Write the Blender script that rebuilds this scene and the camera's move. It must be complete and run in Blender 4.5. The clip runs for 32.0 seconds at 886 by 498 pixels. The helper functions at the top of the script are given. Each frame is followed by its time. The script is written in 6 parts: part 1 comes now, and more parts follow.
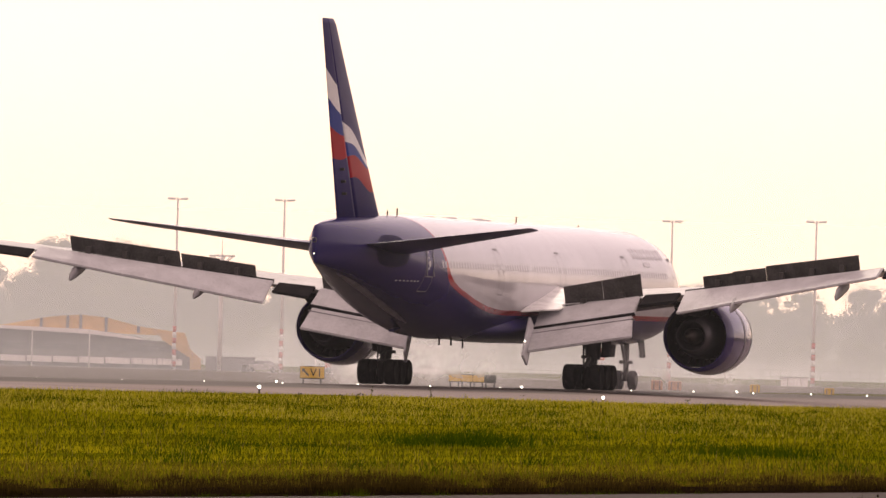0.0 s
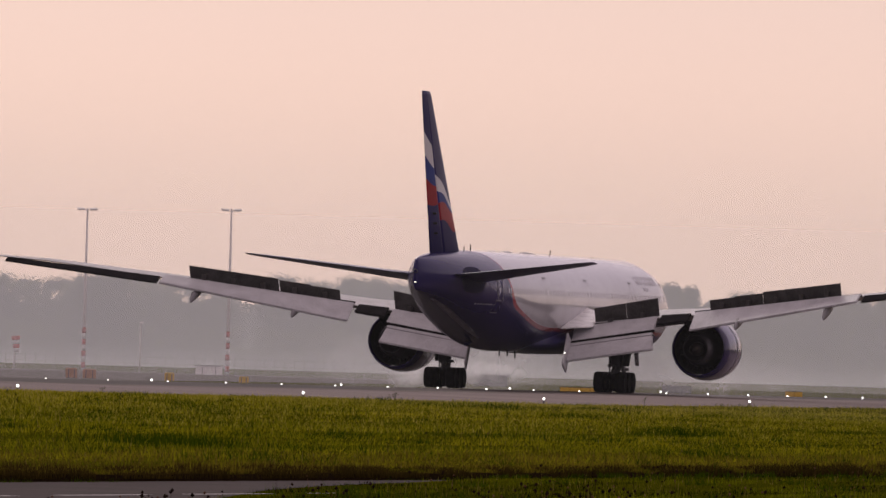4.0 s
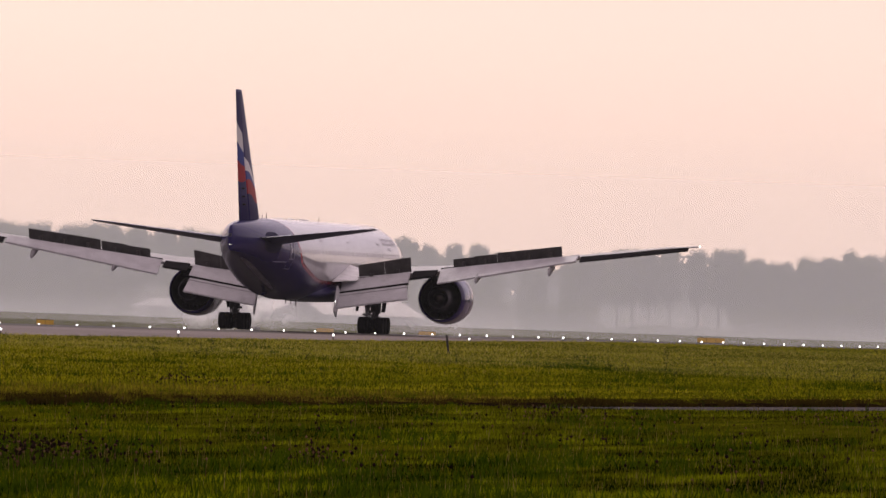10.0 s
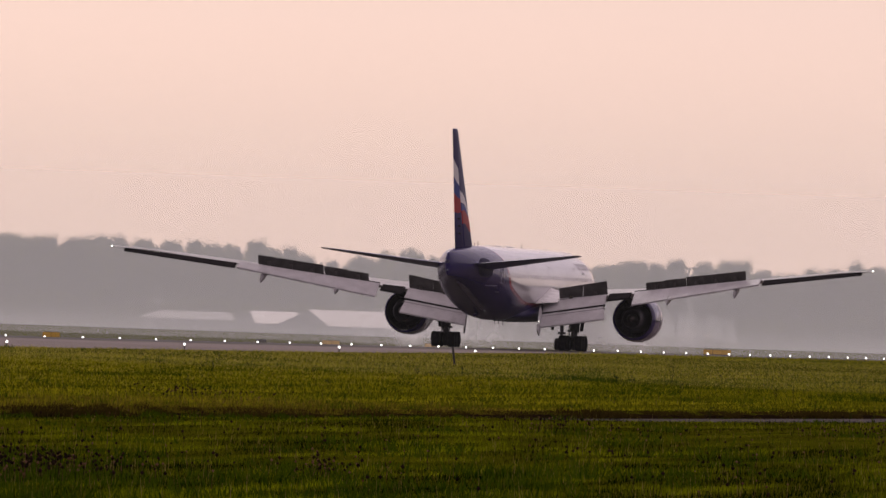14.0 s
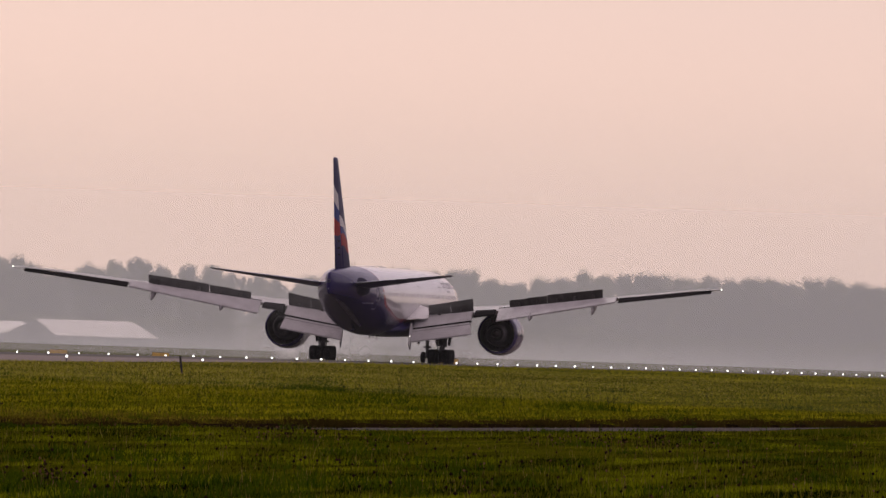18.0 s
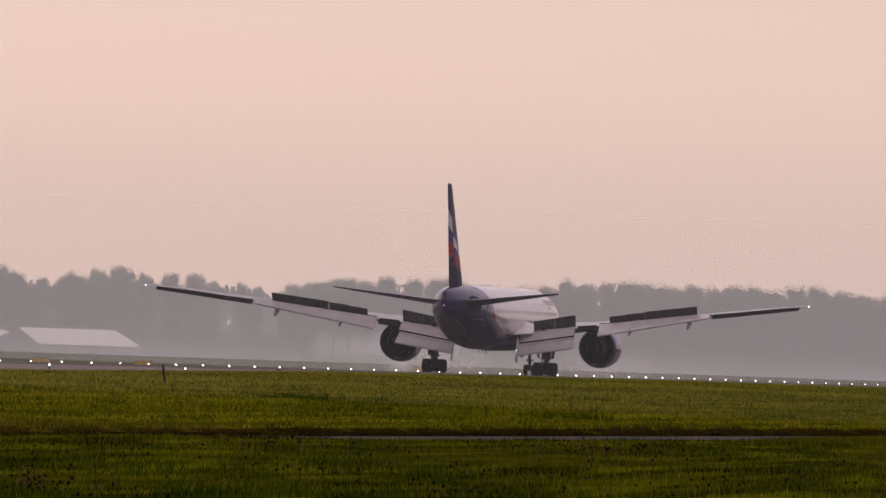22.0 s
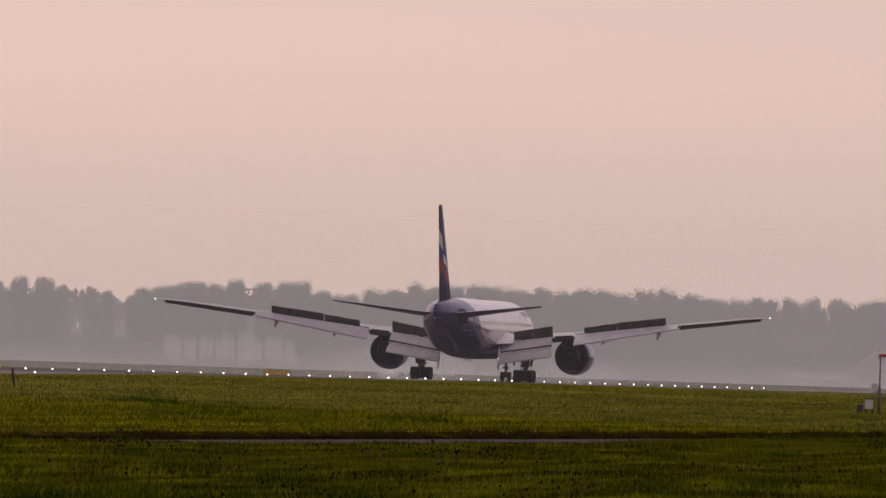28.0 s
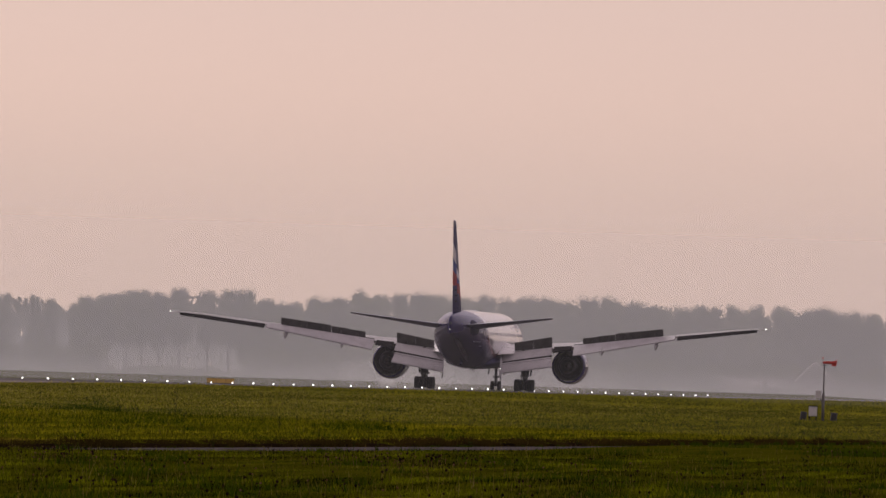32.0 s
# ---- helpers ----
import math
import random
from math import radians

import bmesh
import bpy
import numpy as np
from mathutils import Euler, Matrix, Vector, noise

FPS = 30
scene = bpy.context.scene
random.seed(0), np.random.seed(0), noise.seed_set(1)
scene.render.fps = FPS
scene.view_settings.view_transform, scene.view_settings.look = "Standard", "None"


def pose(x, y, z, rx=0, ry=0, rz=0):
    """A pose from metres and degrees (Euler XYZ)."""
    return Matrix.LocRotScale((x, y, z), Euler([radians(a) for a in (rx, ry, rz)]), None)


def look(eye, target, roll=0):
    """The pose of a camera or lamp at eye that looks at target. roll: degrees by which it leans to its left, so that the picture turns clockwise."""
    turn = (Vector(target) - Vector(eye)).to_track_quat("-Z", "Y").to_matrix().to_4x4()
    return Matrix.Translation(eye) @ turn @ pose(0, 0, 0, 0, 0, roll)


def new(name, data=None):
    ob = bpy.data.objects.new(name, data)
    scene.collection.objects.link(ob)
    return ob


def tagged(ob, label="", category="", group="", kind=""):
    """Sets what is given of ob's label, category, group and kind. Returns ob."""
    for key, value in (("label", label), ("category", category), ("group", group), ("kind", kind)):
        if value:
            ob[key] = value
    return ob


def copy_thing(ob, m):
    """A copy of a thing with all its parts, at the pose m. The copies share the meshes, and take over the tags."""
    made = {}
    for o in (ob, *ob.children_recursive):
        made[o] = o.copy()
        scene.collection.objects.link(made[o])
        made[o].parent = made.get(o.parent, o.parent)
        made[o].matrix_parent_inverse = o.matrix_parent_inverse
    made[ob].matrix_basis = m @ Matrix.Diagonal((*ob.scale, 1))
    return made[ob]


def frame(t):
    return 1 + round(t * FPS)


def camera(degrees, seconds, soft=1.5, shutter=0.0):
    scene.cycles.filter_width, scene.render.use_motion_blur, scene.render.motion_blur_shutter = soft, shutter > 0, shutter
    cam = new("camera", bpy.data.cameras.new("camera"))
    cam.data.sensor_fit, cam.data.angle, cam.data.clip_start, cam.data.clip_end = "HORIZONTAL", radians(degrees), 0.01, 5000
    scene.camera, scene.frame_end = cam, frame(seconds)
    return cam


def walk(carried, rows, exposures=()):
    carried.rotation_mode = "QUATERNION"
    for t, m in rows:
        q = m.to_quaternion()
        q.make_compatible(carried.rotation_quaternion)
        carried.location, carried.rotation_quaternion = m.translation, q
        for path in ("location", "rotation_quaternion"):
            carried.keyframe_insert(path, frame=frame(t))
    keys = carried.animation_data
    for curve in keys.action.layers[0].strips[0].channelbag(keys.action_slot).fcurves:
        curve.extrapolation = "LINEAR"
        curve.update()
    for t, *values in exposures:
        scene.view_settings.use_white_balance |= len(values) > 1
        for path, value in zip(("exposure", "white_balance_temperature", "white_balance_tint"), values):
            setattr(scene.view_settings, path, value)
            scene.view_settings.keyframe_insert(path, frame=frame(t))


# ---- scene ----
# ---- camera: fixed stand, panning with the aircraft ----
EYE = (0.0, 0.0, 1.434)
LANE = -175.416          # runway centre line, running along +y
PROFILE = ((-300, 0.5), (500, 0.26), (720, 0.14), (850, 0.04), (1000, -0.05), (1250, -0.06), (1400, -0.15), (1550, -0.2), (1750, -0.35), (3000, -0.6))  # runway height along y
cam = camera(3.5555, 32.0, soft=1.5)
CAM = ((0, 13.9265, 0.4498, 1.54), (0.5, 13.5870, 0.3792, 1.57), (1, 13.3469, 0.3562, 1.61), (1.5, 13.2654, 0.3915, 1.65), (2,
    13.1904, 0.3950, 1.64), (2.5, 13.0580, 0.3917, 1.68), (3, 12.8601, 0.4201, 1.65), (3.5, 12.1970, 0.4485, 1.66), (4, 11.5776,
    0.4673, 1.65), (4.5, 11.1546, 0.4942, 1.71), (6.5, 9.7568, 0.3485, 1.96), (7, 9.4709, 0.1435, 2.00), (7.5, 9.3103, 0.1694, 2.03),
    (8, 9.1676, 0.2054, 2.03), (8.5, 9.0120, 0.2297, 2.03), (9, 8.8100, 0.2511, 2.03), (9.5, 8.5882, 0.2687, 2.04), (10, 8.5679,
    0.2740, 2.01), (10.5, 8.5821, 0.2841, 2.00), (11, 8.5898, 0.2908, 2.01), (11.5, 8.5933, 0.2975, 2.01), (12, 8.6010, 0.3040, 2.02),
    (12.5, 8.6043, 0.3077, 2.01), (13, 8.6055, 0.3135, 2.03), (13.5, 8.6082, 0.3193, 1.97), (15.5, 8.5630, 0.3322, 1.95), (16, 8.3195,
    0.3370, 1.95), (16.5, 8.0242, 0.3461, 1.95), (17, 7.7850, 0.3617, 1.95), (17.5, 7.6258, 0.3890, 1.95), (18, 7.5010, 0.3946, 1.93),
    (18.5, 7.3846, 0.4091, 1.92), (19, 7.4092, 0.4075, 1.93), (19.5, 7.4164, 0.4131, 1.95), (20, 7.4204, 0.4174, 1.96), (20.5, 7.4236,
    0.4217, 1.93), (21, 7.4276, 0.4245, 1.94), (21.5, 7.4311, 0.4276, 1.93), (22, 7.4334, 0.4314, 1.94), (22.5, 7.4335, 0.4336, 1.91),
    (23, 7.4361, 0.4361, 1.94), (23.5, 7.4376, 0.4400, 1.89), (24, 7.4395, 0.4408, 1.88), (24.5, 7.4392, 0.4439, 1.90), (26.5, 7.4034,
    0.4466, 1.92), (27, 7.2472, 0.4576, 1.89), (27.5, 7.0515, 0.4609, 1.95), (28, 6.8292, 0.4637, 1.87), (28.5, 6.6531, 0.4742, 1.76),
    (29, 6.5825, 0.4755, 1.76), (29.5, 6.5914, 0.4860, 1.76), (30, 6.5967, 0.4902, 1.75), (30.5, 6.6002, 0.4938, 1.75), (31, 6.6004,
    0.4968, 1.75), (31.5, 6.6035, 0.4997, 1.75), (32, 6.6041, 0.5018, 1.79))
CAM_ROWS = []
for t, pan, tilt, lean in CAM:
    CAM_ROWS.append((t, pose(EYE[0], EYE[1], EYE[2], 90 + tilt, 0, pan) @ pose(0, 0, 0, 0, 0, lean)))
EXPOSURE = ((0.0, 0.74, 7500, 8), (0.12, 0.45, 7300, 9), (0.35, 0.2, 6900, 10), (0.65, 0.1, 6600, 10), (1.0, 0.05, 6500, 10), (4.0, -0.18, 6500, 10), (7.0, -0.08, 6500, 10), (7.5, 0.12, 6500, 10), (8.2, 0.18, 6500, 10), (9.4, 0.18, 6500, 10),
            (11.0, 0.04, 6500, 10), (13.5, -0.06, 6500, 10), (19.0, -0.17, 6500, 10), (24.5, -0.3, 6500, 10), (32.0, -0.37, 6500, 10))
walk(cam, CAM_ROWS, exposures=EXPOSURE)

# ---- light: hazy overcast morning ----
world = bpy.data.worlds.new("hazy_sky")
scene.world = world
world.use_nodes = True
wn, wl = world.node_tree.nodes, world.node_tree.links
wn.clear()
SUN_EL, SUN_ROT = radians(30), radians(-22)
sky = wn.new("ShaderNodeTexSky")
sky.sky_type = 'NISHITA'
sky.sun_disc = False
sky.sun_elevation, sky.sun_rotation = SUN_EL, SUN_ROT
sky.dust_density, sky.air_density, sky.ozone_density = 0.9, 1.0, 1.5
dim = wn.new("ShaderNodeMix")
dim.data_type, dim.blend_type = 'RGBA', 'MULTIPLY'
dim.inputs[0].default_value = 1.0
dim.inputs[7].default_value = (0.057, 0.0505, 0.070, 1)
haze = wn.new("ShaderNodeMix")
haze.data_type = 'RGBA'
haze.inputs[0].default_value = 0.5
haze.inputs[7].default_value = (0.99, 0.745, 0.68, 1)
out = wn.new("ShaderNodeOutputWorld")
bg = wn.new("ShaderNodeBackground")
wl.new(sky.outputs[0], dim.inputs[6])
wl.new(dim.outputs[2], haze.inputs[6])
wl.new(haze.outputs[2], bg.inputs[0])
wl.new(bg.outputs[0], out.inputs[0])
sun = new("sun", bpy.data.lights.new("sun", 'SUN'))
sun.data.energy, sun.data.angle, sun.data.color = 0.9, radians(18), (1.0, 0.93, 0.85)
# the sun stands ahead and to the left, veiled by haze
sun.matrix_world = look((-0.375 * 90, 0.927 * 90, 50), (0, 0, -2))


# ---- materials ----
def mat(name, color, rough=0.6, metal=0.0, var=0.12, scale=3.0, bump=0.0, spec=0.5, coat=0.0, coords="Object", fine=8.0, obrand=0.0):
    """Principled surface with colour variation at two scales and optional relief."""
    m = bpy.data.materials.new(name)
    m.use_nodes = True
    n, l = m.node_tree.nodes, m.node_tree.links
    b = n["Principled BSDF"]
    b.inputs["Roughness"].default_value = rough
    b.inputs["Metallic"].default_value = metal
    b.inputs["Specular IOR Level"].default_value = spec
    b.inputs["Coat Weight"].default_value = coat
    b.inputs["Coat Roughness"].default_value = 0.08
    co = n.new("ShaderNodeTexCoord")
    base = n.new("ShaderNodeRGB")
    base.outputs[0].default_value = (*color, 1)
    src = base.outputs[0]
    last = None
    for k, (sc, am) in enumerate(((scale, var), (scale * fine, var * 0.6))):
        tx = n.new("ShaderNodeTexNoise")
        tx.inputs["Scale"].default_value = sc
        tx.inputs["Detail"].default_value = 4
        l.new(co.outputs[coords], tx.inputs["Vector"])
        mr = n.new("ShaderNodeMapRange")
        mr.inputs[1].default_value, mr.inputs[2].default_value = 0.25, 0.75
        mr.inputs[3].default_value, mr.inputs[4].default_value = 1 - am, 1 + am
        l.new(tx.outputs[0], mr.inputs[0])
        mx = n.new("ShaderNodeMix")
        mx.data_type, mx.blend_type = 'RGBA', 'MULTIPLY'
        mx.inputs[0].default_value = 1
        l.new(src, mx.inputs[6])
        l.new(mr.outputs[0], mx.inputs[7])
        src = mx.outputs[2]
        last = tx
    if obrand:
        oi = n.new("ShaderNodeObjectInfo")
        mr = n.new("ShaderNodeMapRange")
        mr.inputs[3].default_value, mr.inputs[4].default_value = 1 - obrand, 1 + obrand
        l.new(oi.outputs["Random"], mr.inputs[0])
        mx = n.new("ShaderNodeMix")
        mx.data_type, mx.blend_type = 'RGBA', 'MULTIPLY'
        mx.inputs[0].default_value = 1
        l.new(src, mx.inputs[6])
        l.new(mr.outputs[0], mx.inputs[7])
        src = mx.outputs[2]
    l.new(src, b.inputs["Base Color"])
    if bump:
        bp = n.new("ShaderNodeBump")
        bp.inputs["Strength"].default_value = bump
        bp.inputs["Distance"].default_value = 0.05
        l.new(last.outputs[0], bp.inputs["Height"])
        l.new(bp.outputs[0], b.inputs["Normal"])
    return m


def glow(name, color, strength):
    m = bpy.data.materials.new(name)
    m.use_nodes = True
    n, l = m.node_tree.nodes, m.node_tree.links
    n.clear()
    e = n.new("ShaderNodeEmission")
    e.inputs[0].default_value, e.inputs[1].default_value = (*color, 1), strength
    o = n.new("ShaderNodeOutputMaterial")
    l.new(e.outputs[0], o.inputs[0])
    return m


class Net:
    """Short wiring of math nodes on object coordinates."""

    def __init__(self, m):
        self.n, self.l = m.node_tree.nodes, m.node_tree.links
        co = self.n.new("ShaderNodeTexCoord")
        self.sep = self.n.new("ShaderNodeSeparateXYZ")
        self.vec = co.outputs["Object"]
        self.l.new(self.vec, self.sep.inputs[0])
        self.x, self.y, self.z = self.sep.outputs

    def op(self, kind, a, b=0.0, c=0.0):
        q = self.n.new("ShaderNodeMath")
        q.operation = kind
        for s, v in zip(q.inputs, (a, b, c)):
            if isinstance(v, (int, float)):
                s.default_value = v
            else:
                self.l.new(v, s)
        return q.outputs[0]

    def mix(self, fac, a, b):
        q = self.n.new("ShaderNodeMix")
        q.data_type = 'RGBA'
        for s, v in ((q.inputs[0], fac), (q.inputs[6], a), (q.inputs[7], b)):
            if isinstance(v, tuple):
                s.default_value = (*v, 1)
            elif isinstance(v, (int, float)):
                s.default_value = v
            else:
                self.l.new(v, s)
        return q.outputs[2]

    def noise(self, scale, detail=3.0):
        q = self.n.new("ShaderNodeTexNoise")
        q.inputs["Scale"].default_value, q.inputs["Detail"].default_value = scale, detail
        self.l.new(self.vec, q.inputs["Vector"])
        return q.outputs[0]


NAVY, WHITE, RED, FLAG_BLUE = (0.028, 0.020, 0.118), (0.62, 0.60, 0.64), (0.36, 0.018, 0.03), (0.03, 0.05, 0.26)


FIN_NAVY = (0.03, 0.022, 0.12)


def paint(name, rough=0.28):
    m = bpy.data.materials.new(name)
    m.use_nodes = True
    b = m.node_tree.nodes["Principled BSDF"]
    b.inputs["Roughness"].default_value = rough
    b.inputs["Coat Weight"].default_value = 0.0
    b.inputs["Specular IOR Level"].default_value = 0.25
    b.inputs["Coat Roughness"].default_value = 0.12
    return m, Net(m), b


def fuselage_paint():
    # navy tail and belly, thin red line, pale grey-white upper body; y = 37 - station
    m, w, b = paint("fuselage_paint", 0.1)
    b.inputs["Specular IOR Level"].default_value = 0.2
    st = w.op('SUBTRACT', 37.0, w.y)
    u = w.op('MAXIMUM', w.op('DIVIDE', w.op('SUBTRACT', st, 44.0), 14.6), 0.0)
    zb = w.op('ADD', 3.75, w.op('ADD', w.op('MULTIPLY', w.op('POWER', u, 2.0), 1.75), w.op('MULTIPLY', w.op('POWER', u, 30.0), 4.0)))
    d = w.op('SUBTRACT', w.z, zb)
    up = w.op('GREATER_THAN', d, 0.0)
    line = w.op('LESS_THAN', w.op('ABSOLUTE', w.op('SUBTRACT', d, 0.1)), w.op('ADD', 0.12, w.op('MULTIPLY', w.op('POWER', u, 20.0), 0.9)))
    grime = w.op('MULTIPLY_ADD', w.noise(0.7), 0.25, 0.86)
    fine = w.op('MULTIPLY_ADD', w.noise(9.0), 0.12, 0.94)
    col = w.mix(up, NAVY, WHITE)
    # the white lacquer is more polished than the navy
    w.l.new(w.op('MULTIPLY_ADD', up, -0.12, 0.22), b.inputs["Roughness"])
    w.l.new(w.op('MULTIPLY_ADD', up, 0.14, 0.20), b.inputs["Specular IOR Level"])
    col = w.mix(line, col, RED)
    q = w.mix(1.0, col, w.op('MULTIPLY', grime, fine))
    q.node.blend_type = 'MULTIPLY'
    w.l.new(q, b.inputs["Base Color"])
    return m


def fin_paint(name, bands):
    # waving white, blue and red bands on navy
    m, w, b = paint(name, 0.45)
    b.inputs["Specular IOR Level"].default_value = 0.15
    st = w.op('SUBTRACT', 37.0, w.y)
    back = w.op('SUBTRACT', w.op('MULTIPLY_ADD', w.z, 0.458, 64.7), st)
    wave = w.op('MULTIPLY', w.op('SINE', w.op('MULTIPLY', back, 1.5)), 0.16)
    zz = w.op('ADD', w.z, wave)
    col = FIN_NAVY
    # each band starts at its height on the trailing edge and falls towards the front
    for hi, slope, c in bands:
        under = w.op('LESS_THAN', zz, w.op('SUBTRACT', hi, w.op('MULTIPLY', back, slope)))
        col = w.mix(under, col, c)
    q = w.mix(1.0, col, w.op('MULTIPLY_ADD', w.noise(1.2), 0.3, 0.85))
    q.node.blend_type = 'MULTIPLY'
    w.l.new(q, b.inputs["Base Color"])
    return m


FLAG_WHITE = (0.78, 0.76, 0.8)
M_FIN = fin_paint("fin_paint", ((13.85, 0.46, FLAG_WHITE), (12.6, 0.28, FLAG_BLUE), (11.6, 0.12, RED), (10.6, 0.15, FIN_NAVY)))
M_RUDDER = fin_paint("rudder_paint", ((15.6, 0.55, FLAG_WHITE), (14.15, 0.45, FLAG_BLUE), (12.75, 0.2, RED), (11.2, -0.1, FIN_NAVY)))
M_FUS = fuselage_paint()
M_NAVY = mat("navy_paint", NAVY, 0.3, var=0.2, scale=0.8, spec=0.4)
M_NACELLE = mat("glossy_nacelle_paint", (0.045, 0.032, 0.15), 0.2, var=0.15, scale=0.8, spec=0.5, coat=0.3)
# pale glossy grey that stands in for a reflection along the keel
M_KEEL = mat("keel_reflection_grey", (0.22, 0.21, 0.29), 0.25, spec=0.8, var=0.25, scale=1.2)
M_WING = mat("wing_grey_paint", (0.58, 0.57, 0.59), 0.65, var=0.14, scale=0.8, spec=0.12)
M_WHITEF = mat("white_fairing_paint", (0.8, 0.78, 0.78), 0.3, var=0.2, scale=1.5)
M_FLAP = mat("flap_grey_paint", (0.56, 0.55, 0.58), 0.6, var=0.16, scale=0.9, spec=0.12)
# near-black for dark parts, and for shade painted into gaps and under the wing
M_UNDER = mat("dark_surface_and_shade", (0.022, 0.02, 0.022), 0.95, var=0.25, scale=1.5, spec=0.0)
M_SPOIL = mat("dark_spoiler_grey", (0.075, 0.07, 0.07), 0.8, var=0.35, scale=1.2, spec=0.1)
M_BRACK = mat("spoiler_bracket_metal", (0.03, 0.025, 0.025), 0.6)
M_HOOK = mat("fairing_grey_paint", (0.26, 0.25, 0.27), 0.5, var=0.2, scale=2)
M_DARK = mat("sooty_duct_metal", (0.085, 0.08, 0.095), 0.4, metal=0.4, var=0.3, scale=2)
M_CORE = mat("hot_section_metal", (0.07, 0.06, 0.06), 0.55, metal=0.8, var=0.3, scale=3)
M_STEEL = mat("gear_steel", (0.07, 0.07, 0.075), 0.5, metal=0.3, var=0.2, scale=4)
M_TYRE = mat("tyre_rubber", (0.014, 0.013, 0.014), 0.85, var=0.3, scale=4, spec=0.1)
M_RIM = mat("wheel_rim_metal", (0.035, 0.033, 0.035), 0.6, metal=0.2)
M_WIN = mat("cabin_window_acrylic", (0.58, 0.57, 0.61), 0.4)
M_SEAM = mat("panel_seam_grey", (0.22, 0.21, 0.23), 0.5)
M_PALE = mat("polished_lip_metal", (0.6, 0.6, 0.62), 0.3, metal=0.9)
M_STRIP = mat("scuffed_tail_plate", (0.016, 0.012, 0.055), 0.6, spec=0.1)
M_TITLE = mat("title_blue_paint", (0.66, 0.65, 0.70), 0.4)
M_NAVLIGHT = glow("navigation_light", (1.0, 0.95, 0.85), 4.5)
M_LAMP = glow("runway_lamp_glow", (1.0, 0.96, 0.9), 4.5)
M_ASPH = mat("runway_asphalt", (0.19, 0.145, 0.135), 0.8, var=0.22, scale=0.05, bump=0.15, fine=60, spec=0.07)


def rubbered(m):
    """Darkens the runway: tyre rubber along the middle, and all of the far half."""
    w = Net(m)
    b = w.n["Principled BSDF"]
    src = b.inputs["Base Color"].links[0].from_socket
    off = w.op('ABSOLUTE', w.op('SUBTRACT', w.x, LANE - 12.0))
    mr = w.n.new("ShaderNodeMapRange")
    mr.interpolation_type = 'SMOOTHSTEP'
    mr.inputs[1].default_value, mr.inputs[2].default_value = 21.0, 28.0
    mr.inputs[3].default_value, mr.inputs[4].default_value = 0.34, 1.0
    w.l.new(w.op('ADD', off, w.op('MULTIPLY', w.noise(0.06), 5.0)), mr.inputs[0])
    q = w.mix(1.0, src, mr.outputs[0])
    q.node.blend_type = 'MULTIPLY'
    w.l.new(q, b.inputs["Base Color"])


rubbered(M_ASPH)
M_CONC = mat("pale_apron_concrete", (0.12, 0.105, 0.10), 0.9, var=0.15, scale=0.05, fine=30, spec=0.05)
M_ROAD = mat("service_road_asphalt", (0.056, 0.041, 0.039), 0.9, var=0.2, scale=0.25, bump=0.3, fine=30, spec=0.05)
M_LINE = mat("white_road_paint", (0.30, 0.27, 0.26), 0.7, var=0.5, scale=1.5)
M_YEL = mat("sign_yellow", (0.52, 0.31, 0.05), 0.5, var=0.12, scale=2)
# the signs are lit from inside
M_YEL.node_tree.nodes["Principled BSDF"].inputs["Emission Color"].default_value = (0.9, 0.5, 0.06, 1)
M_YEL.node_tree.nodes["Principled BSDF"].inputs["Emission Strength"].default_value = 0.06
M_BLK = mat("black_sign_paint", (0.015, 0.014, 0.014), 0.5)
# mast grey lightened to put the haze before it into the colour
M_MAST = mat("haze_paled_mast", (0.68, 0.63, 0.62), 0.6)
M_POLE = mat("weathered_dark_steel", (0.13, 0.12, 0.12), 0.6)
M_WR = mat("white_band_paint", (0.72, 0.69, 0.69), 0.5)
M_RR = mat("red_band_paint", (0.42, 0.05, 0.03), 0.5)
M_SOCK = mat("faded_red_cloth", (0.62, 0.13, 0.09), 0.8)
M_BARR = mat("faded_orange_plastic", (0.50, 0.27, 0.17), 0.6, var=0.2, scale=2)
M_ROOF = mat("pale_corrugated_roof", (0.8, 0.75, 0.75), 0.55, var=0.1, scale=0.4)
# roof greyed down so that its colour carries the haze
M_HAZEROOF = mat("haze_dulled_roof", (0.26, 0.25, 0.26), 0.7, var=0.15, scale=0.4)
M_WALLG = mat("grey_shed_cladding", (0.16, 0.155, 0.165), 0.7, var=0.15, scale=0.5)
M_WALLD = mat("dark_shed_cladding", (0.04, 0.04, 0.045), 0.8, var=0.15, scale=0.5, spec=0.1)
M_ORANGE = mat("timber_arch_cladding", (0.56, 0.33, 0.12), 0.55, var=0.2, scale=0.6)
M_GLASS = mat("dark_facade_glass", (0.13, 0.135, 0.15), 0.12)
M_BARK = mat("tree_bark", (0.07, 0.06, 0.05), 0.9, var=0.3, scale=2)
M_BRICK = mat("dark_red_brick", (0.06, 0.045, 0.042), 0.85, var=0.2, scale=1.5)
M_HAZEGREY = mat("haze_paled_grey", (0.42, 0.40, 0.40), 0.8, var=0.1, scale=1.0)
M_WHITEBOX = mat("white_cabinet_paint", (0.62, 0.6, 0.6), 0.5, var=0.1, scale=3)
M_POST = mat("black_tarred_wood", (0.018, 0.015, 0.014), 0.8, var=0.3, scale=6)
M_REDV = mat("red_vane_paint", (0.5, 0.03, 0.02), 0.5)


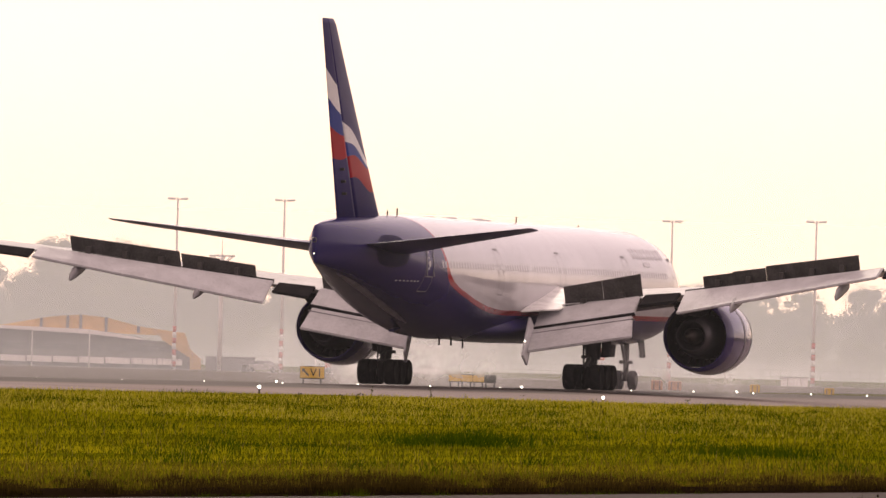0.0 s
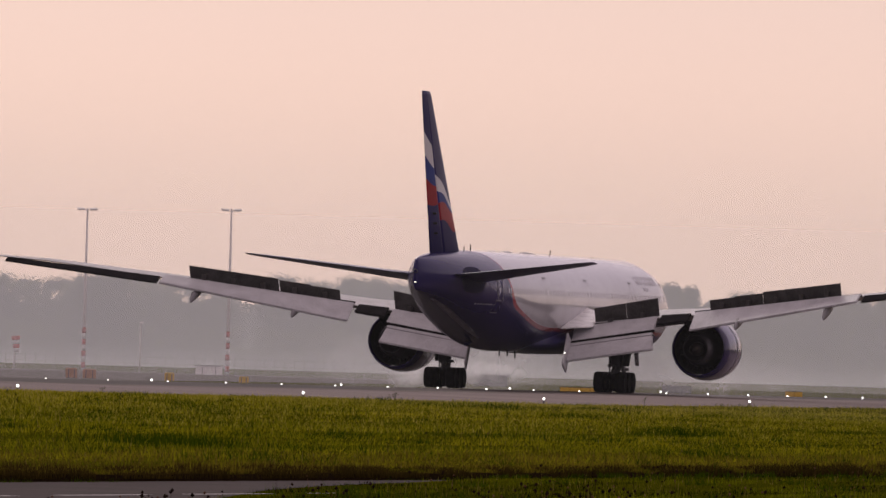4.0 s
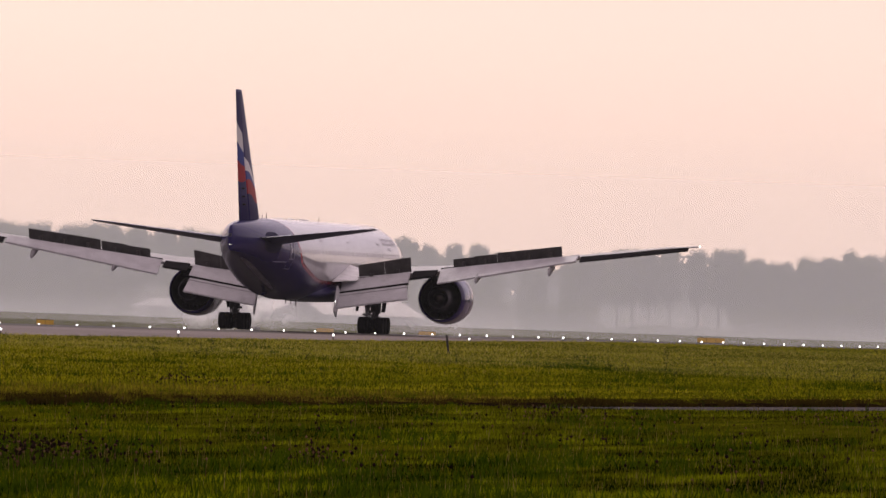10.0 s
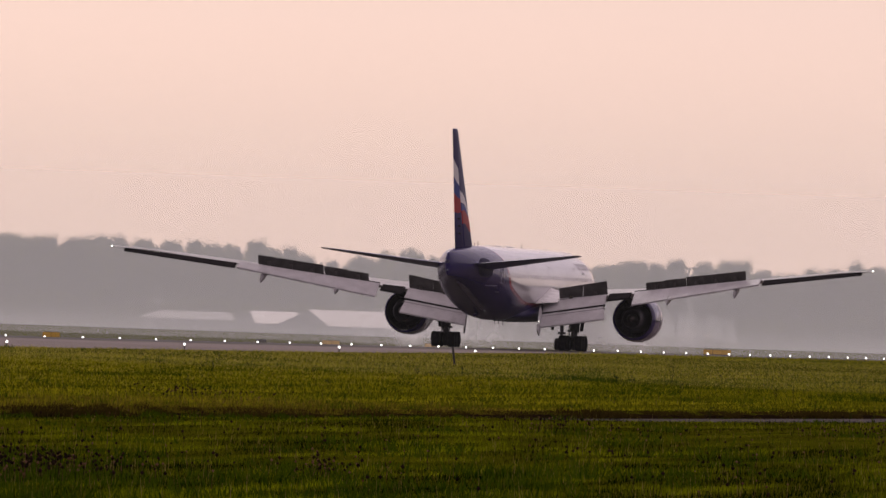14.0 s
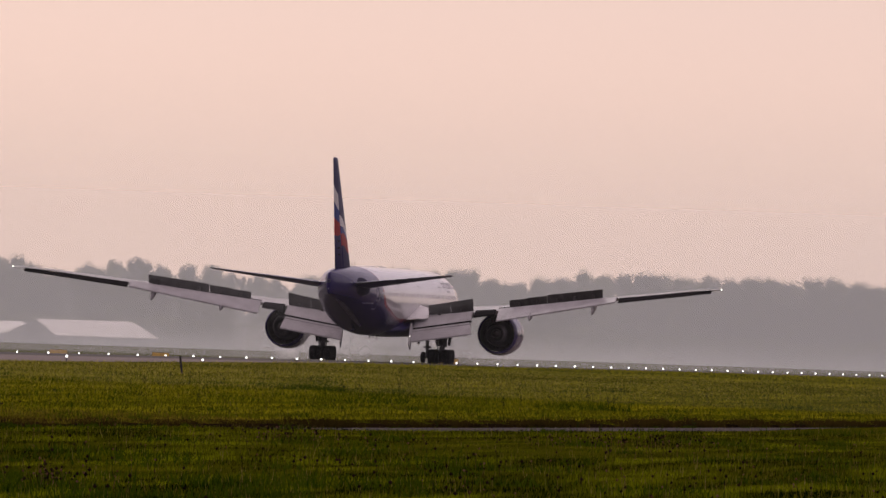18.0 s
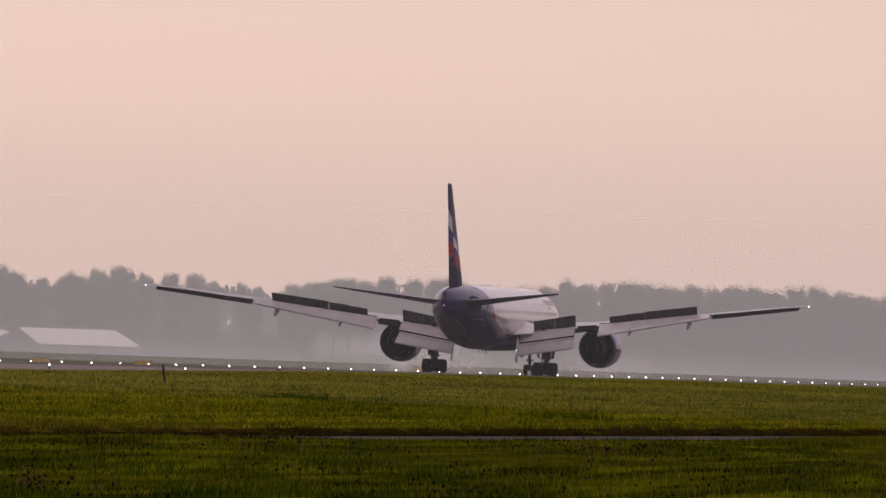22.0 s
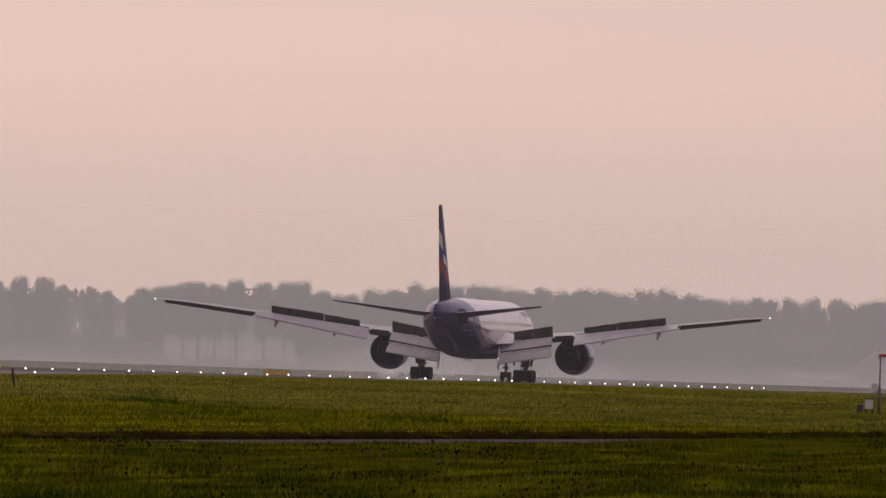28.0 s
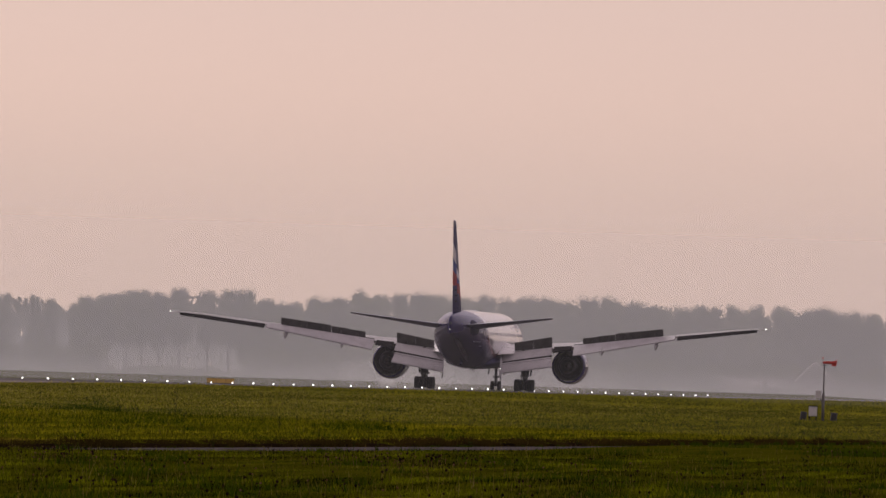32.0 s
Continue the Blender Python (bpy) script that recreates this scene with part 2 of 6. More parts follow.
def leafy(name, dark, light, trans=0.5, rough=0.7, ground=False, tree=False, patch=(0.02, 0.45), each=0.55, grain=(6.0, 0.09)):
    """Blade or leaf material: each loose piece has its own tone; patches over the field."""
    m = bpy.data.materials.new(name)
    m.use_nodes = True
    n, l = m.node_tree.nodes, m.node_tree.links
    n.remove(n["Principled BSDF"])
    b = n.new("ShaderNodeBsdfDiffuse")
    b.inputs["Roughness"].default_value = rough
    l.new(b.outputs[0], n["Material Output"].inputs[0])
    geo = n.new("ShaderNodeNewGeometry")
    ramp = n.new("ShaderNodeMix")
    ramp.data_type = 'RGBA'
    ramp.inputs[6].default_value, ramp.inputs[7].default_value = (*dark, 1), (*light, 1)
    tx = n.new("ShaderNodeTexNoise")
    tx.inputs["Scale"].default_value, tx.inputs["Detail"].default_value = 0.14 if not ground else 0.3, 5
    st = n.new("ShaderNodeVectorMath")
    st.operation = 'MULTIPLY'
    st.inputs[1].default_value = (*grain, 1.0) if not tree else (4.2, 4.2, 3.2)
    l.new(geo.outputs["Position"], st.inputs[0])
    l.new(st.outputs[0], tx.inputs["Vector"])
    add = n.new("ShaderNodeMath")
    add.operation = 'MULTIPLY_ADD'
    add.inputs[1].default_value = each
    sub = n.new("ShaderNodeMapRange")
    sub.inputs[1].default_value, sub.inputs[2].default_value = 0.35, 0.65
    sub.inputs[3].default_value, sub.inputs[4].default_value = patch
    l.new(tx.outputs[0], sub.inputs[0])
    l.new(geo.outputs["Random Per Island"], add.inputs[0])
    l.new(sub.outputs[0], add.inputs[2])
    l.new(add.outputs[0], ramp.inputs[0])
    l.new(ramp.outputs[2], b.inputs["Color"])
    if tree:
        # every tree has a tone of its own
        oi = n.new("ShaderNodeObjectInfo")
        tone = n.new("ShaderNodeMapRange")
        tone.inputs[3].default_value, tone.inputs[4].default_value = 0.6, 1.5
        l.new(oi.outputs["Random"], tone.inputs[0])
        tint = n.new("ShaderNodeMix")
        tint.data_type, tint.blend_type = 'RGBA', 'MULTIPLY'
        tint.inputs[0].default_value = 1.0
        l.new(ramp.outputs[2], tint.inputs[6])
        l.new(tone.outputs[0], tint.inputs[7])
        ramp = tint
        l.new(ramp.outputs[2], b.inputs["Color"])
    if trans:
        tr = n.new("ShaderNodeBsdfTranslucent")
        l.new(ramp.outputs[2], tr.inputs[0])
        ms = n.new("ShaderNodeMixShader")
        ms.inputs[0].default_value = trans
        o = n["Material Output"]
        l.new(b.outputs[0], ms.inputs[1])
        l.new(tr.outputs[0], ms.inputs[2])
        l.new(ms.outputs[0], o.inputs[0])
    return m


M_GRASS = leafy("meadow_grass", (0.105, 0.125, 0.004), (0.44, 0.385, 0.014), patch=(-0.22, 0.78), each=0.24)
# near grass: the almost black patches paint the shadows between bright clumps
M_GRASSN = leafy("near_grass_clump_shade", (0.003, 0.009, 0.0003), (0.29, 0.325, 0.005), patch=(-0.8, 0.6), each=0.5, grain=(5.0, 0.4))
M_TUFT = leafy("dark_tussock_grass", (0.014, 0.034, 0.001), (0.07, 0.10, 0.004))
M_STALK = leafy("dry_seed_stalks", (0.16, 0.12, 0.035), (0.32, 0.24, 0.08))
# soil and dead verge grass, both darkened for the shadow below the turf edge
M_BANK = leafy("shade_dark_soil_bank", (0.008, 0.006, 0.003), (0.032, 0.02, 0.01), trans=0, ground=True)
M_STRAW = leafy("shade_dark_verge_grass", (0.014, 0.011, 0.003), (0.075, 0.05, 0.012))
M_DRY = leafy("yellowed_meadow_grass", (0.055, 0.05, 0.006), (0.23, 0.17, 0.02))
M_PALEG = leafy("pale_seeding_grass", (0.30, 0.27, 0.02), (0.58, 0.48, 0.09), patch=(0.0, 0.45))
M_SOIL = leafy("ground_turf", (0.028, 0.038, 0.0015), (0.10, 0.098, 0.005), trans=0, ground=True)
M_WEED = leafy("dry_weed_heads", (0.006, 0.005, 0.004), (0.04, 0.024, 0.018), trans=0)
M_DOCK = leafy("green_brown_dock", (0.02, 0.03, 0.006), (0.07, 0.08, 0.02), trans=0.2)
M_CLOVER = leafy("clover_flower_heads", (0.09, 0.04, 0.022), (0.20, 0.11, 0.07), trans=0)
M_LEAF = leafy("poplar_leaves", (0.012, 0.018, 0.006), (0.25, 0.27, 0.11), trans=0.35, tree=True, patch=(-0.25, 0.7), each=0.5)


def mist(name, amount, low, high, ground=0.0, ground_top=4.0):
    """Thin veil of suspended droplets: passes red light best, scatters what it takes, clears with height."""
    m = bpy.data.materials.new(name)
    m.use_nodes = True
    n, l = m.node_tree.nodes, m.node_tree.links
    n.clear()
    geo = n.new("ShaderNodeNewGeometry")
    sep = n.new("ShaderNodeSeparateXYZ")
    l.new(geo.outputs["Position"], sep.inputs[0])
    mr = n.new("ShaderNodeMapRange")
    mr.interpolation_type = 'SMOOTHSTEP'
    mr.inputs[1].default_value, mr.inputs[2].default_value = low, high
    mr.inputs[3].default_value, mr.inputs[4].default_value = amount, 0.0
    l.new(sep.outputs[2], mr.inputs[0])
    tx = n.new("ShaderNodeTexNoise")
    tx.inputs["Scale"].default_value, tx.inputs["Detail"].default_value = 0.02, 3
    l.new(geo.outputs["Position"], tx.inputs["Vector"])
    gm = n.new("ShaderNodeMapRange")
    gm.interpolation_type = 'SMOOTHSTEP'
    gm.inputs[1].default_value, gm.inputs[2].default_value = -0.5, ground_top
    gm.inputs[3].default_value, gm.inputs[4].default_value = ground, 0.0
    l.new(sep.outputs[2], gm.inputs[0])
    mul = n.new("ShaderNodeMath")
    mul.operation = 'MULTIPLY_ADD'
    l.new(gm.outputs[0], mul.inputs[0])
    l.new(tx.outputs[0], mul.inputs[1])
    l.new(mr.outputs[0], mul.inputs[2])
    tint = n.new("ShaderNodeVectorMath")
    tint.operation = 'SCALE'
    tint.inputs[0].default_value = (0.99, 1.0, 1.05)
    l.new(mul.outputs[0], tint.inputs["Scale"])
    rest = n.new("ShaderNodeVectorMath")
    rest.operation = 'SUBTRACT'
    rest.inputs[0].default_value = (1.0, 1.0, 1.0)
    l.new(tint.outputs[0], rest.inputs[1])
    tp = n.new("ShaderNodeBsdfTransparent")
    tl = n.new("ShaderNodeBsdfTranslucent")
    l.new(rest.outputs[0], tp.inputs[0])
    l.new(tint.outputs[0], tl.inputs[0])
    add = n.new("ShaderNodeAddShader")
    l.new(tp.outputs[0], add.inputs[0])
    l.new(tl.outputs[0], add.inputs[1])
    o = n.new("ShaderNodeOutputMaterial")
    l.new(add.outputs[0], o.inputs[0])
    return m


# ---- mesh helpers ----
def mesh(name, verts, faces, material, smooth=False):
    me = bpy.data.meshes.new(name)
    me.from_pydata([tuple(v) for v in verts], [], faces)
    me.materials.append(material)
    if smooth:
        me.polygons.foreach_set("use_smooth", [True] * len(me.polygons))
    me.update()
    return me


def part(name, me, parent, label="", m=None):
    ob = new(name, me)
    ob.parent = parent
    if m is not None:
        ob.matrix_basis = m
    if label:
        ob["label"] = label
    return ob


def bm_mesh(name, bm, material, smooth=False, fix=True):
    if fix:
        bmesh.ops.recalc_face_normals(bm, faces=bm.faces)
    me = bpy.data.meshes.new(name)
    bm.to_mesh(me)
    bm.free()
    me.materials.append(material)
    if smooth:
        me.polygons.foreach_set("use_smooth", [True] * len(me.polygons))
    return me


def box(name, sx, sy, sz, material, bevel=0.0, at=(0, 0, 0)):
    """Box with its base centre at `at`, edges bevelled."""
    bm = bmesh.new()
    bmesh.ops.create_cube(bm, size=1.0)
    for v in bm.verts:
        v.co = Vector((v.co.x * sx + at[0], v.co.y * sy + at[1], (v.co.z + 0.5) * sz + at[2]))
    if bevel:
        bmesh.ops.bevel(bm, geom=bm.edges[:], offset=bevel, segments=1, affect='EDGES')
    return bm_mesh(name, bm, material)


def loft(name, rings, material, smooth=True, cap=True):
    """Skin over closed rings of equal length."""
    verts = [v for r in rings for v in r]
    k = len(rings[0])
    faces = []
    for i in range(len(rings) - 1):
        for j in range(k):
            a, b = i * k + j, i * k + (j + 1) % k
            faces.append((a, b, b + k, a + k))
    if cap:
        faces.append(tuple(range(k))[::-1])
        faces.append(tuple(range((len(rings) - 1) * k, len(rings) * k)))
    bm = bmesh.new()
    vs = [bm.verts.new(v) for v in verts]
    for fc in faces:
        bm.faces.new([vs[i] for i in fc])
    me = bm_mesh(name, bm, material, smooth)
    return me


def turned(name, profile, material, axis='y', seg=48, smooth=True, closed=False):
    """Surface of revolution about the y or z axis from (along, radius) pairs."""
    rings = []
    for a, r in profile:
        ring = []
        for k in range(seg):
            c, s = math.cos(2 * math.pi * k / seg), math.sin(2 * math.pi * k / seg)
            ring.append((r * c, a, r * s) if axis == 'y' else (r * c, r * s, a) if axis == 'z' else (a, r * c, r * s))
        rings.append(ring)
    return loft(name, rings, material, smooth, cap=not closed)


def tube(name, p, q, r, material, seg=10, r2=None):
    p, q = Vector(p), Vector(q)
    d = (q - p)
    u = d.orthogonal().normalized()
    v = d.normalized().cross(u)
    rings = []
    for c, rr in ((p, r), (q, r if r2 is None else r2)):
        rings.append([c + (u * math.cos(2 * math.pi * k / seg) + v * math.sin(2 * math.pi * k / seg)) * rr for k in range(seg)])
    return loft(name, rings, material, True)


def join(name, meshes):
    """One mesh from several, materials kept."""
    verts, faces, mats, idx, sm = [], [], [], [], []
    for me in meshes:
        o = len(verts)
        verts += [v.co.copy() for v in me.vertices]
        if me.materials[0] not in mats:
            mats.append(me.materials[0])
        k = mats.index(me.materials[0])
        for pgon in me.polygons:
            faces.append([o + i for i in pgon.vertices])
            idx.append(k)
            sm.append(pgon.use_smooth)
    me = bpy.data.meshes.new(name)
    me.from_pydata(verts, [], faces)
    for m in mats:
        me.materials.append(m)
    me.polygons.foreach_set("material_index", idx)
    me.polygons.foreach_set("use_smooth", sm)
    me.update()
    return me


def bearing(deg, dist, z=0.0):
    a = radians(deg)
    return Vector((-dist * math.sin(a), dist * math.cos(a), z))


def rise(deg, dist):
    """Height of a line of sight that climbs by deg, at a distance."""
    return EYE[2] + dist * math.tan(radians(deg))


# ---- the ground ----
EDGE = LANE + 32.5        # near pavement edge
FARE = LANE - 32.5


def lift(y):
    return float(np.interp(y, [a for a, c in PROFILE], [c for a, c in PROFILE]))


CAMBER = ((400, 0.22), (500, 0.25), (553, 0.33), (613, 0.5), (733, 0.6), (793, 0.5), (853, 0.36), (913, 0.27), (1300, 0.27), (3000, 0.35))
TURF = ((300, 0.02), (500, 0.0), (560, -0.05), (610, -0.2), (660, -0.26), (720, -0.42), (800, -0.36), (905, -0.26), (960, -0.1), (1020, 0.06), (1100, 0.05), (1250, 0.0), (1400, -0.15), (1650, -0.22), (3000, -0.3))


def camber(y):
    return float(np.interp(y, [a for a, c in CAMBER], [c for a, c in CAMBER]))


def turf_edge(y):
    return float(np.interp(y, [a for a, c in TURF], [c for a, c in TURF]))


def road_far(y):
    return -65.8 + 0.034 * (y - 277.0)


ROAD_W = ((0, 15.2), (227, 14.9), (248, 11.6), (260, 9.0), (280, 4.9), (290, 3.4), (300, 2.0), (318, 0.3), (352, 0.25), (408, 0.3), (424, 2.4), (440, 3.2), (500, 3.4), (532, 1.2), (565, 0.3), (5000, 0.3))


def road_width(y):
    return float(np.interp(y, [a for a, b in ROAD_W], [b for a, b in ROAD_W]))


def ground_z(x, y):
    """Height of the turf: runway strip falls gently to the field where the camera stands."""
    rf = road_far(y)
    if x < LANE:
        return -0.55 + lift(min(y, 1500.0)) + float(np.interp(y, (1500, 2450), (0.0, 0.73)))
    if x < EDGE:
        return -0.75 + lift(min(y, 2600.0))
    hi = turf_edge(y)
    verge = -0.91 if y < 340 else -0.98 if y > 420 else -0.91 - 0.07 * (y - 340) / 80
    if x < rf:
        u = (x - EDGE) / (rf - EDGE)
        z = hi + (verge - hi) * u
        bump_ = 0.05 * noise.noise(Vector((x * 0.05, y * 0.012, 0.0))) * min(1.0, u * 6, (1 - u) * 12)
        d = rf - x
        return z + bump_ - (0.16 * (1 - d / 0.7) if d < 0.7 else 0.0)
    w = road_width(y)
    d = x - rf - w
    if d < 0:
        return -1.28
    near = -1.16 + 0.07 * max(0.0, 1 - w / 1.5) + min(d, 6.0) * 0.012
    return near + 0.07 * noise.noise(Vector((x * 0.08, y * 0.02, 3.0))) * min(1.0, d / 3.0)


ys = [-400, -100, 60] + [120 + 6 * i for i in range(100)] + [720 + 25 * i for i in range(40)] + [1740 + 120 * i for i in range(10)] + [3200, 3900, 4800]
offs = [-6.0, -3.0, -1.5, -0.7, -0.35, 0.0]
verts, faces = [], []
for y in ys:
    rf = road_far(min(max(y, 60), 1500)) if y < 1500 else road_far(1500)
    w = road_width(y)
    row = [-3500, -1200, -500, LANE - 60, FARE - 0.5, FARE + 1.0, LANE + 0.01, EDGE - 1.0, EDGE + 0.5]
    row += [EDGE + 0.5 + (rf - 7 - EDGE) * k / 12 for k in range(1, 13)]
    row += [rf + o for o in offs] + [rf + w - 0.02, rf + w + 0.05, rf + w + 0.8, rf + w + 2.5, rf + w + 6, rf + w + 12]
    row += [row[-1] + (30.0 - row[-1]) * 0.5, max(30.0, row[-1] + 20), 300, 1200, 3500]
    verts += [(x, y, ground_z(x, y)) for x in row]
    ncol = len(row)
for i in range(len(ys) - 1):
    for j in range(ncol - 1):
        a = i * ncol + j
        faces.append((a, a + 1, a + ncol + 1, a + ncol))
ground = tagged(new("ground", mesh("ground", verts, faces, M_SOIL, True)), "flat green airfield meadow reaching the horizon", "ground", kind="structure")

# runway with a crowned cross fall
verts, faces = [], []
cols = (-32.5, -30.0, -15.0, 0.0, 15.0, 30.0, 32.5)
ry = [-300 + 25 * i for i in range(130)]
for y in ry:
    for c in cols:
        verts.append((LANE + c, y, lift(y) - (camber(y) if c > 0 else 0.38) * abs(c) / 30.87))
k = len(cols)
for i in range(len(ry) - 1):
    for j in range(k - 1):
        faces.append((i * k + j, i * k + j + 1, i * k + j + 1 + k, i * k + j + k))
runway = tagged(new("runway", mesh("runway", verts, faces, M_ASPH)), "worn grey asphalt runway with crowned surface", "runway", kind="structure")

# pale concrete apron beyond the far strip
def apron_near(y):
    return float(np.interp(y, (500, 1060, 1650, 1760), (FARE - 42.0, FARE - 42.0, -335.0, -352.0)))


verts, faces = [], []
for i in range(43):
    y = 500 + 30 * i
    for j in range(5):
        x = apron_near(y) + (-640.0 - apron_near(y)) * j / 4
        verts.append((x, y, ground_z(x, y) + 0.03))
for i in range(42):
    for j in range(4):
        a = i * 5 + j
        faces.append((a, a + 5, a + 6, a + 1))
tagged(new("apron", mesh("apron", verts, faces, M_CONC)), "pale worn concrete apron beyond the grass strip", "apron", kind="structure")

# service road beside the meadow
verts, faces = [], []
for y in [100 + 8 * i for i in range(90)]:
    w = road_width(y) + 0.25
    for u in (0, 0.33, 0.66, 1):
        verts.append((road_far(y) - 0.2 + u * w, y, -1.15))
for i in range(89):
    for j in range(3):
        a = i * 4 + j
        faces.append((a, a + 1, a + 5, a + 4))
road = tagged(new("road", mesh("road", verts, faces, M_ROAD)), "narrow grey asphalt service road through the grass", "road", kind="structure")
verts, faces = [], []
for i in range(16):
    y0 = 150 + 9.5 * i
    o = len(verts)
    for y in (y0, y0 + 6.5):
        verts += [(road_far(y) + 7.2, y, -1.144), (road_far(y) + 7.5, y, -1.144)]
    faces.append((o, o + 1, o + 3, o + 2))
tagged(new("road_marking", mesh("road_marking", verts, faces, M_LINE)), "worn white dashed line painted on the road", "marking", kind="structure")

# low soil bank where the meadow turf ends above the road, coloured dark as overhang shadow
verts, faces = [], []
for i in range(330):
    y = 170 + 1.5 * i
    j = 0.09 * noise.noise(Vector((y * 0.22, 0, 0))) + 0.07 * noise.noise(Vector((y * 0.9, 5, 0)))
    verts += [(road_far(y) + 0.02 + j, y, -1.2), (road_far(y) - 0.06 + j, y, (-1.02 if y < 360 else -1.06) + j * 0.8), (road_far(y) - 0.5, y, (-1.0 if y < 360 else -1.04) + j * 0.5)]
for i in range(329):
    for j in range(2):
        a = i * 3 + j
        faces.append((a, a + 1, a + 4, a + 3))
tagged(new("verge", mesh("verge", verts, faces, M_BANK)), "bare soil bank along the road edge, overhang shadow in its colour", "verge", kind="structure")

# ---- mist veils between the runway and the tree line ----
for dist, amount, low, high, near_ground in ((640, 0.012, 25, 55, 0.0), (1300, 0.035, 35, 70, 0.0), (1750, 0.2, 12, 44, 0.04), (2320, 0.32, 14, 50, 0.24), (2566, 0.3, 3, 13, 0.06)):
    verts, faces = [], []
    for i in range(41):
        a = -8 + i * 0.8
        p_ = bearing(a, dist)
        verts += [(p_.x, p_.y, -1.0), (p_.x, p_.y, high + 90.0)]
    for i in range(40):
        faces.append((2 * i, 2 * i + 2, 2 * i + 3, 2 * i + 1))
    tagged(new("mist_veil", mesh("mist_veil", verts, faces, mist("mist_%d" % dist, amount, low, high, near_ground), True)),
           "thin pale morning mist lying over the fields", "mist", kind="stuff")

verts, faces = [], []
for i in range(21):
    y = 300 + 100 * i
    verts += [(-214.0, y, -1.2), (-214.0, y, 60.0)]
faces = [(2 * i, 2 * i + 2, 2 * i + 3, 2 * i + 1) for i in range(20)]
tagged(new("mist_veil", mesh("mist_veil", verts, faces, mist("strip_mist", 0.16, -0.6, 5.0), True)), "thin ground mist along the runway strip", "mist", kind="stuff")

# ---- the airliner ----
plane = tagged(new("airliner"), "white and navy twin-engine airliner with raised spoilers and lowered flaps", "airliner")


def S(st):
    return 37.0 - st


SECT = ((0.0, 4.55, 0.03, 0.03), (0.4, 4.6, 0.8, 0.75), (1.2, 4.72, 1.45, 1.4), (2.5, 4.95, 2.1, 2.05), (4.2, 5.2, 2.62, 2.55), (6.5, 5.4, 2.97, 2.95),
        (9.5, 5.5, 3.1, 3.1), (20, 5.5, 3.1, 3.1), (30, 5.5, 3.1, 3.1), (40, 5.5, 3.1, 3.1), (50.5, 5.5, 3.1, 3.1), (53.5, 5.57, 3.08, 3.03), (56.5, 5.75, 2.99, 2.83),
        (59.5, 5.99, 2.80, 2.54), (62.5, 6.25, 2.50, 2.22), (65.5, 6.52, 2.08, 1.87), (68.5, 6.75, 1.52, 1.53), (71.0, 6.87, 0.95, 1.25), (72.6, 6.92, 0.48, 1.05),
        (73.3, 6.92, 0.22, 0.95), (73.55, 6.92, 0.08, 0.80))


def hull(st):
    """Centre height and half axes of the fuselage at a station."""
    a = [q[0] for q in SECT]
    return [float(np.interp(st, a, [q[i] for q in SECT])) for i in (1, 2, 3)]


def skin(st, z, out=0.012):
    """x on the starboard skin at a station and height."""
    cz, rx, rz = hull(st)
    u = max(-1.0, min(1.0, (z - cz) / rz))
    return rx * math.sqrt(max(0.0, 1 - u * u)) + out


rings = []
for st, cz, rx, rz in SECT:
    rings.append([(rx * math.sin(2 * math.pi * k / 64), S(st), cz + rz * math.cos(2 * math.pi * k / 64)) for k in range(64)])
fus = part("fuselage", loft("fuselage", rings, M_FUS), plane, "pale grey-white upper body, navy belly and tail, thin red dividing line")

# wing-body fairing
rings = []
for st, w, h, zc in ((22.5, 0.4, 0.2, 3.0), (24.5, 2.3, 0.7, 3.1), (27, 3.1, 0.95, 3.25), (32, 3.35, 1.05, 3.3), (37, 3.3, 1.02, 3.26), (40, 2.9, 0.92, 3.18), (43, 2.3, 0.72, 3.05), (46, 1.4, 0.45, 2.92), (48.5, 0.4, 0.2, 2.8)):
    rings.append([(w * math.sin(2 * math.pi * k / 40), S(st), zc + h * math.cos(2 * math.pi * k / 40) * 0.95) for k in range(40)])
part("belly_fairing", loft("belly_fairing", rings, M_NAVY), plane, "navy wing-to-body fairing")
# tail skid plate; the pale reflection along the tail underside is painted on further below
part("tail_skid", box("tail_skid", 0.28, 2.2, 0.14, M_STRIP, 0.04), fus, m=pose(0, S(56.5), 2.82, 7, 0, 0))


def airfoil(chord_le, chord_te, thick, n=10):
    """Closed (s, z) loop of a wing section."""
    pts = []
    for k in range(n + 1):
        u = 0.5 - 0.5 * math.cos(math.pi * k / n)
        pts.append((chord_le + (chord_te - chord_le) * u, thick * 2.6 * (math.sqrt(max(u, 0)) * 0.62 - 0.35 * u - 0.27 * u * u)))
    low = [(s_, -z_ * 0.55) for s_, z_ in pts[1:-1]][::-1]
    return pts + low


def lifting(name, stations, material, parent, label="", side=1, trim=0.0):
    """Wing-like body over stations (x, le, te, z, thickness)."""
    rings = []
    for x, le, te, z, th in stations:
        rings.append([(side * x, S(s_), z + z_ - (te - s_) * trim) for s_, z_ in airfoil(le, te, th)])
    return part(name, loft(name, rings, material), parent, label)


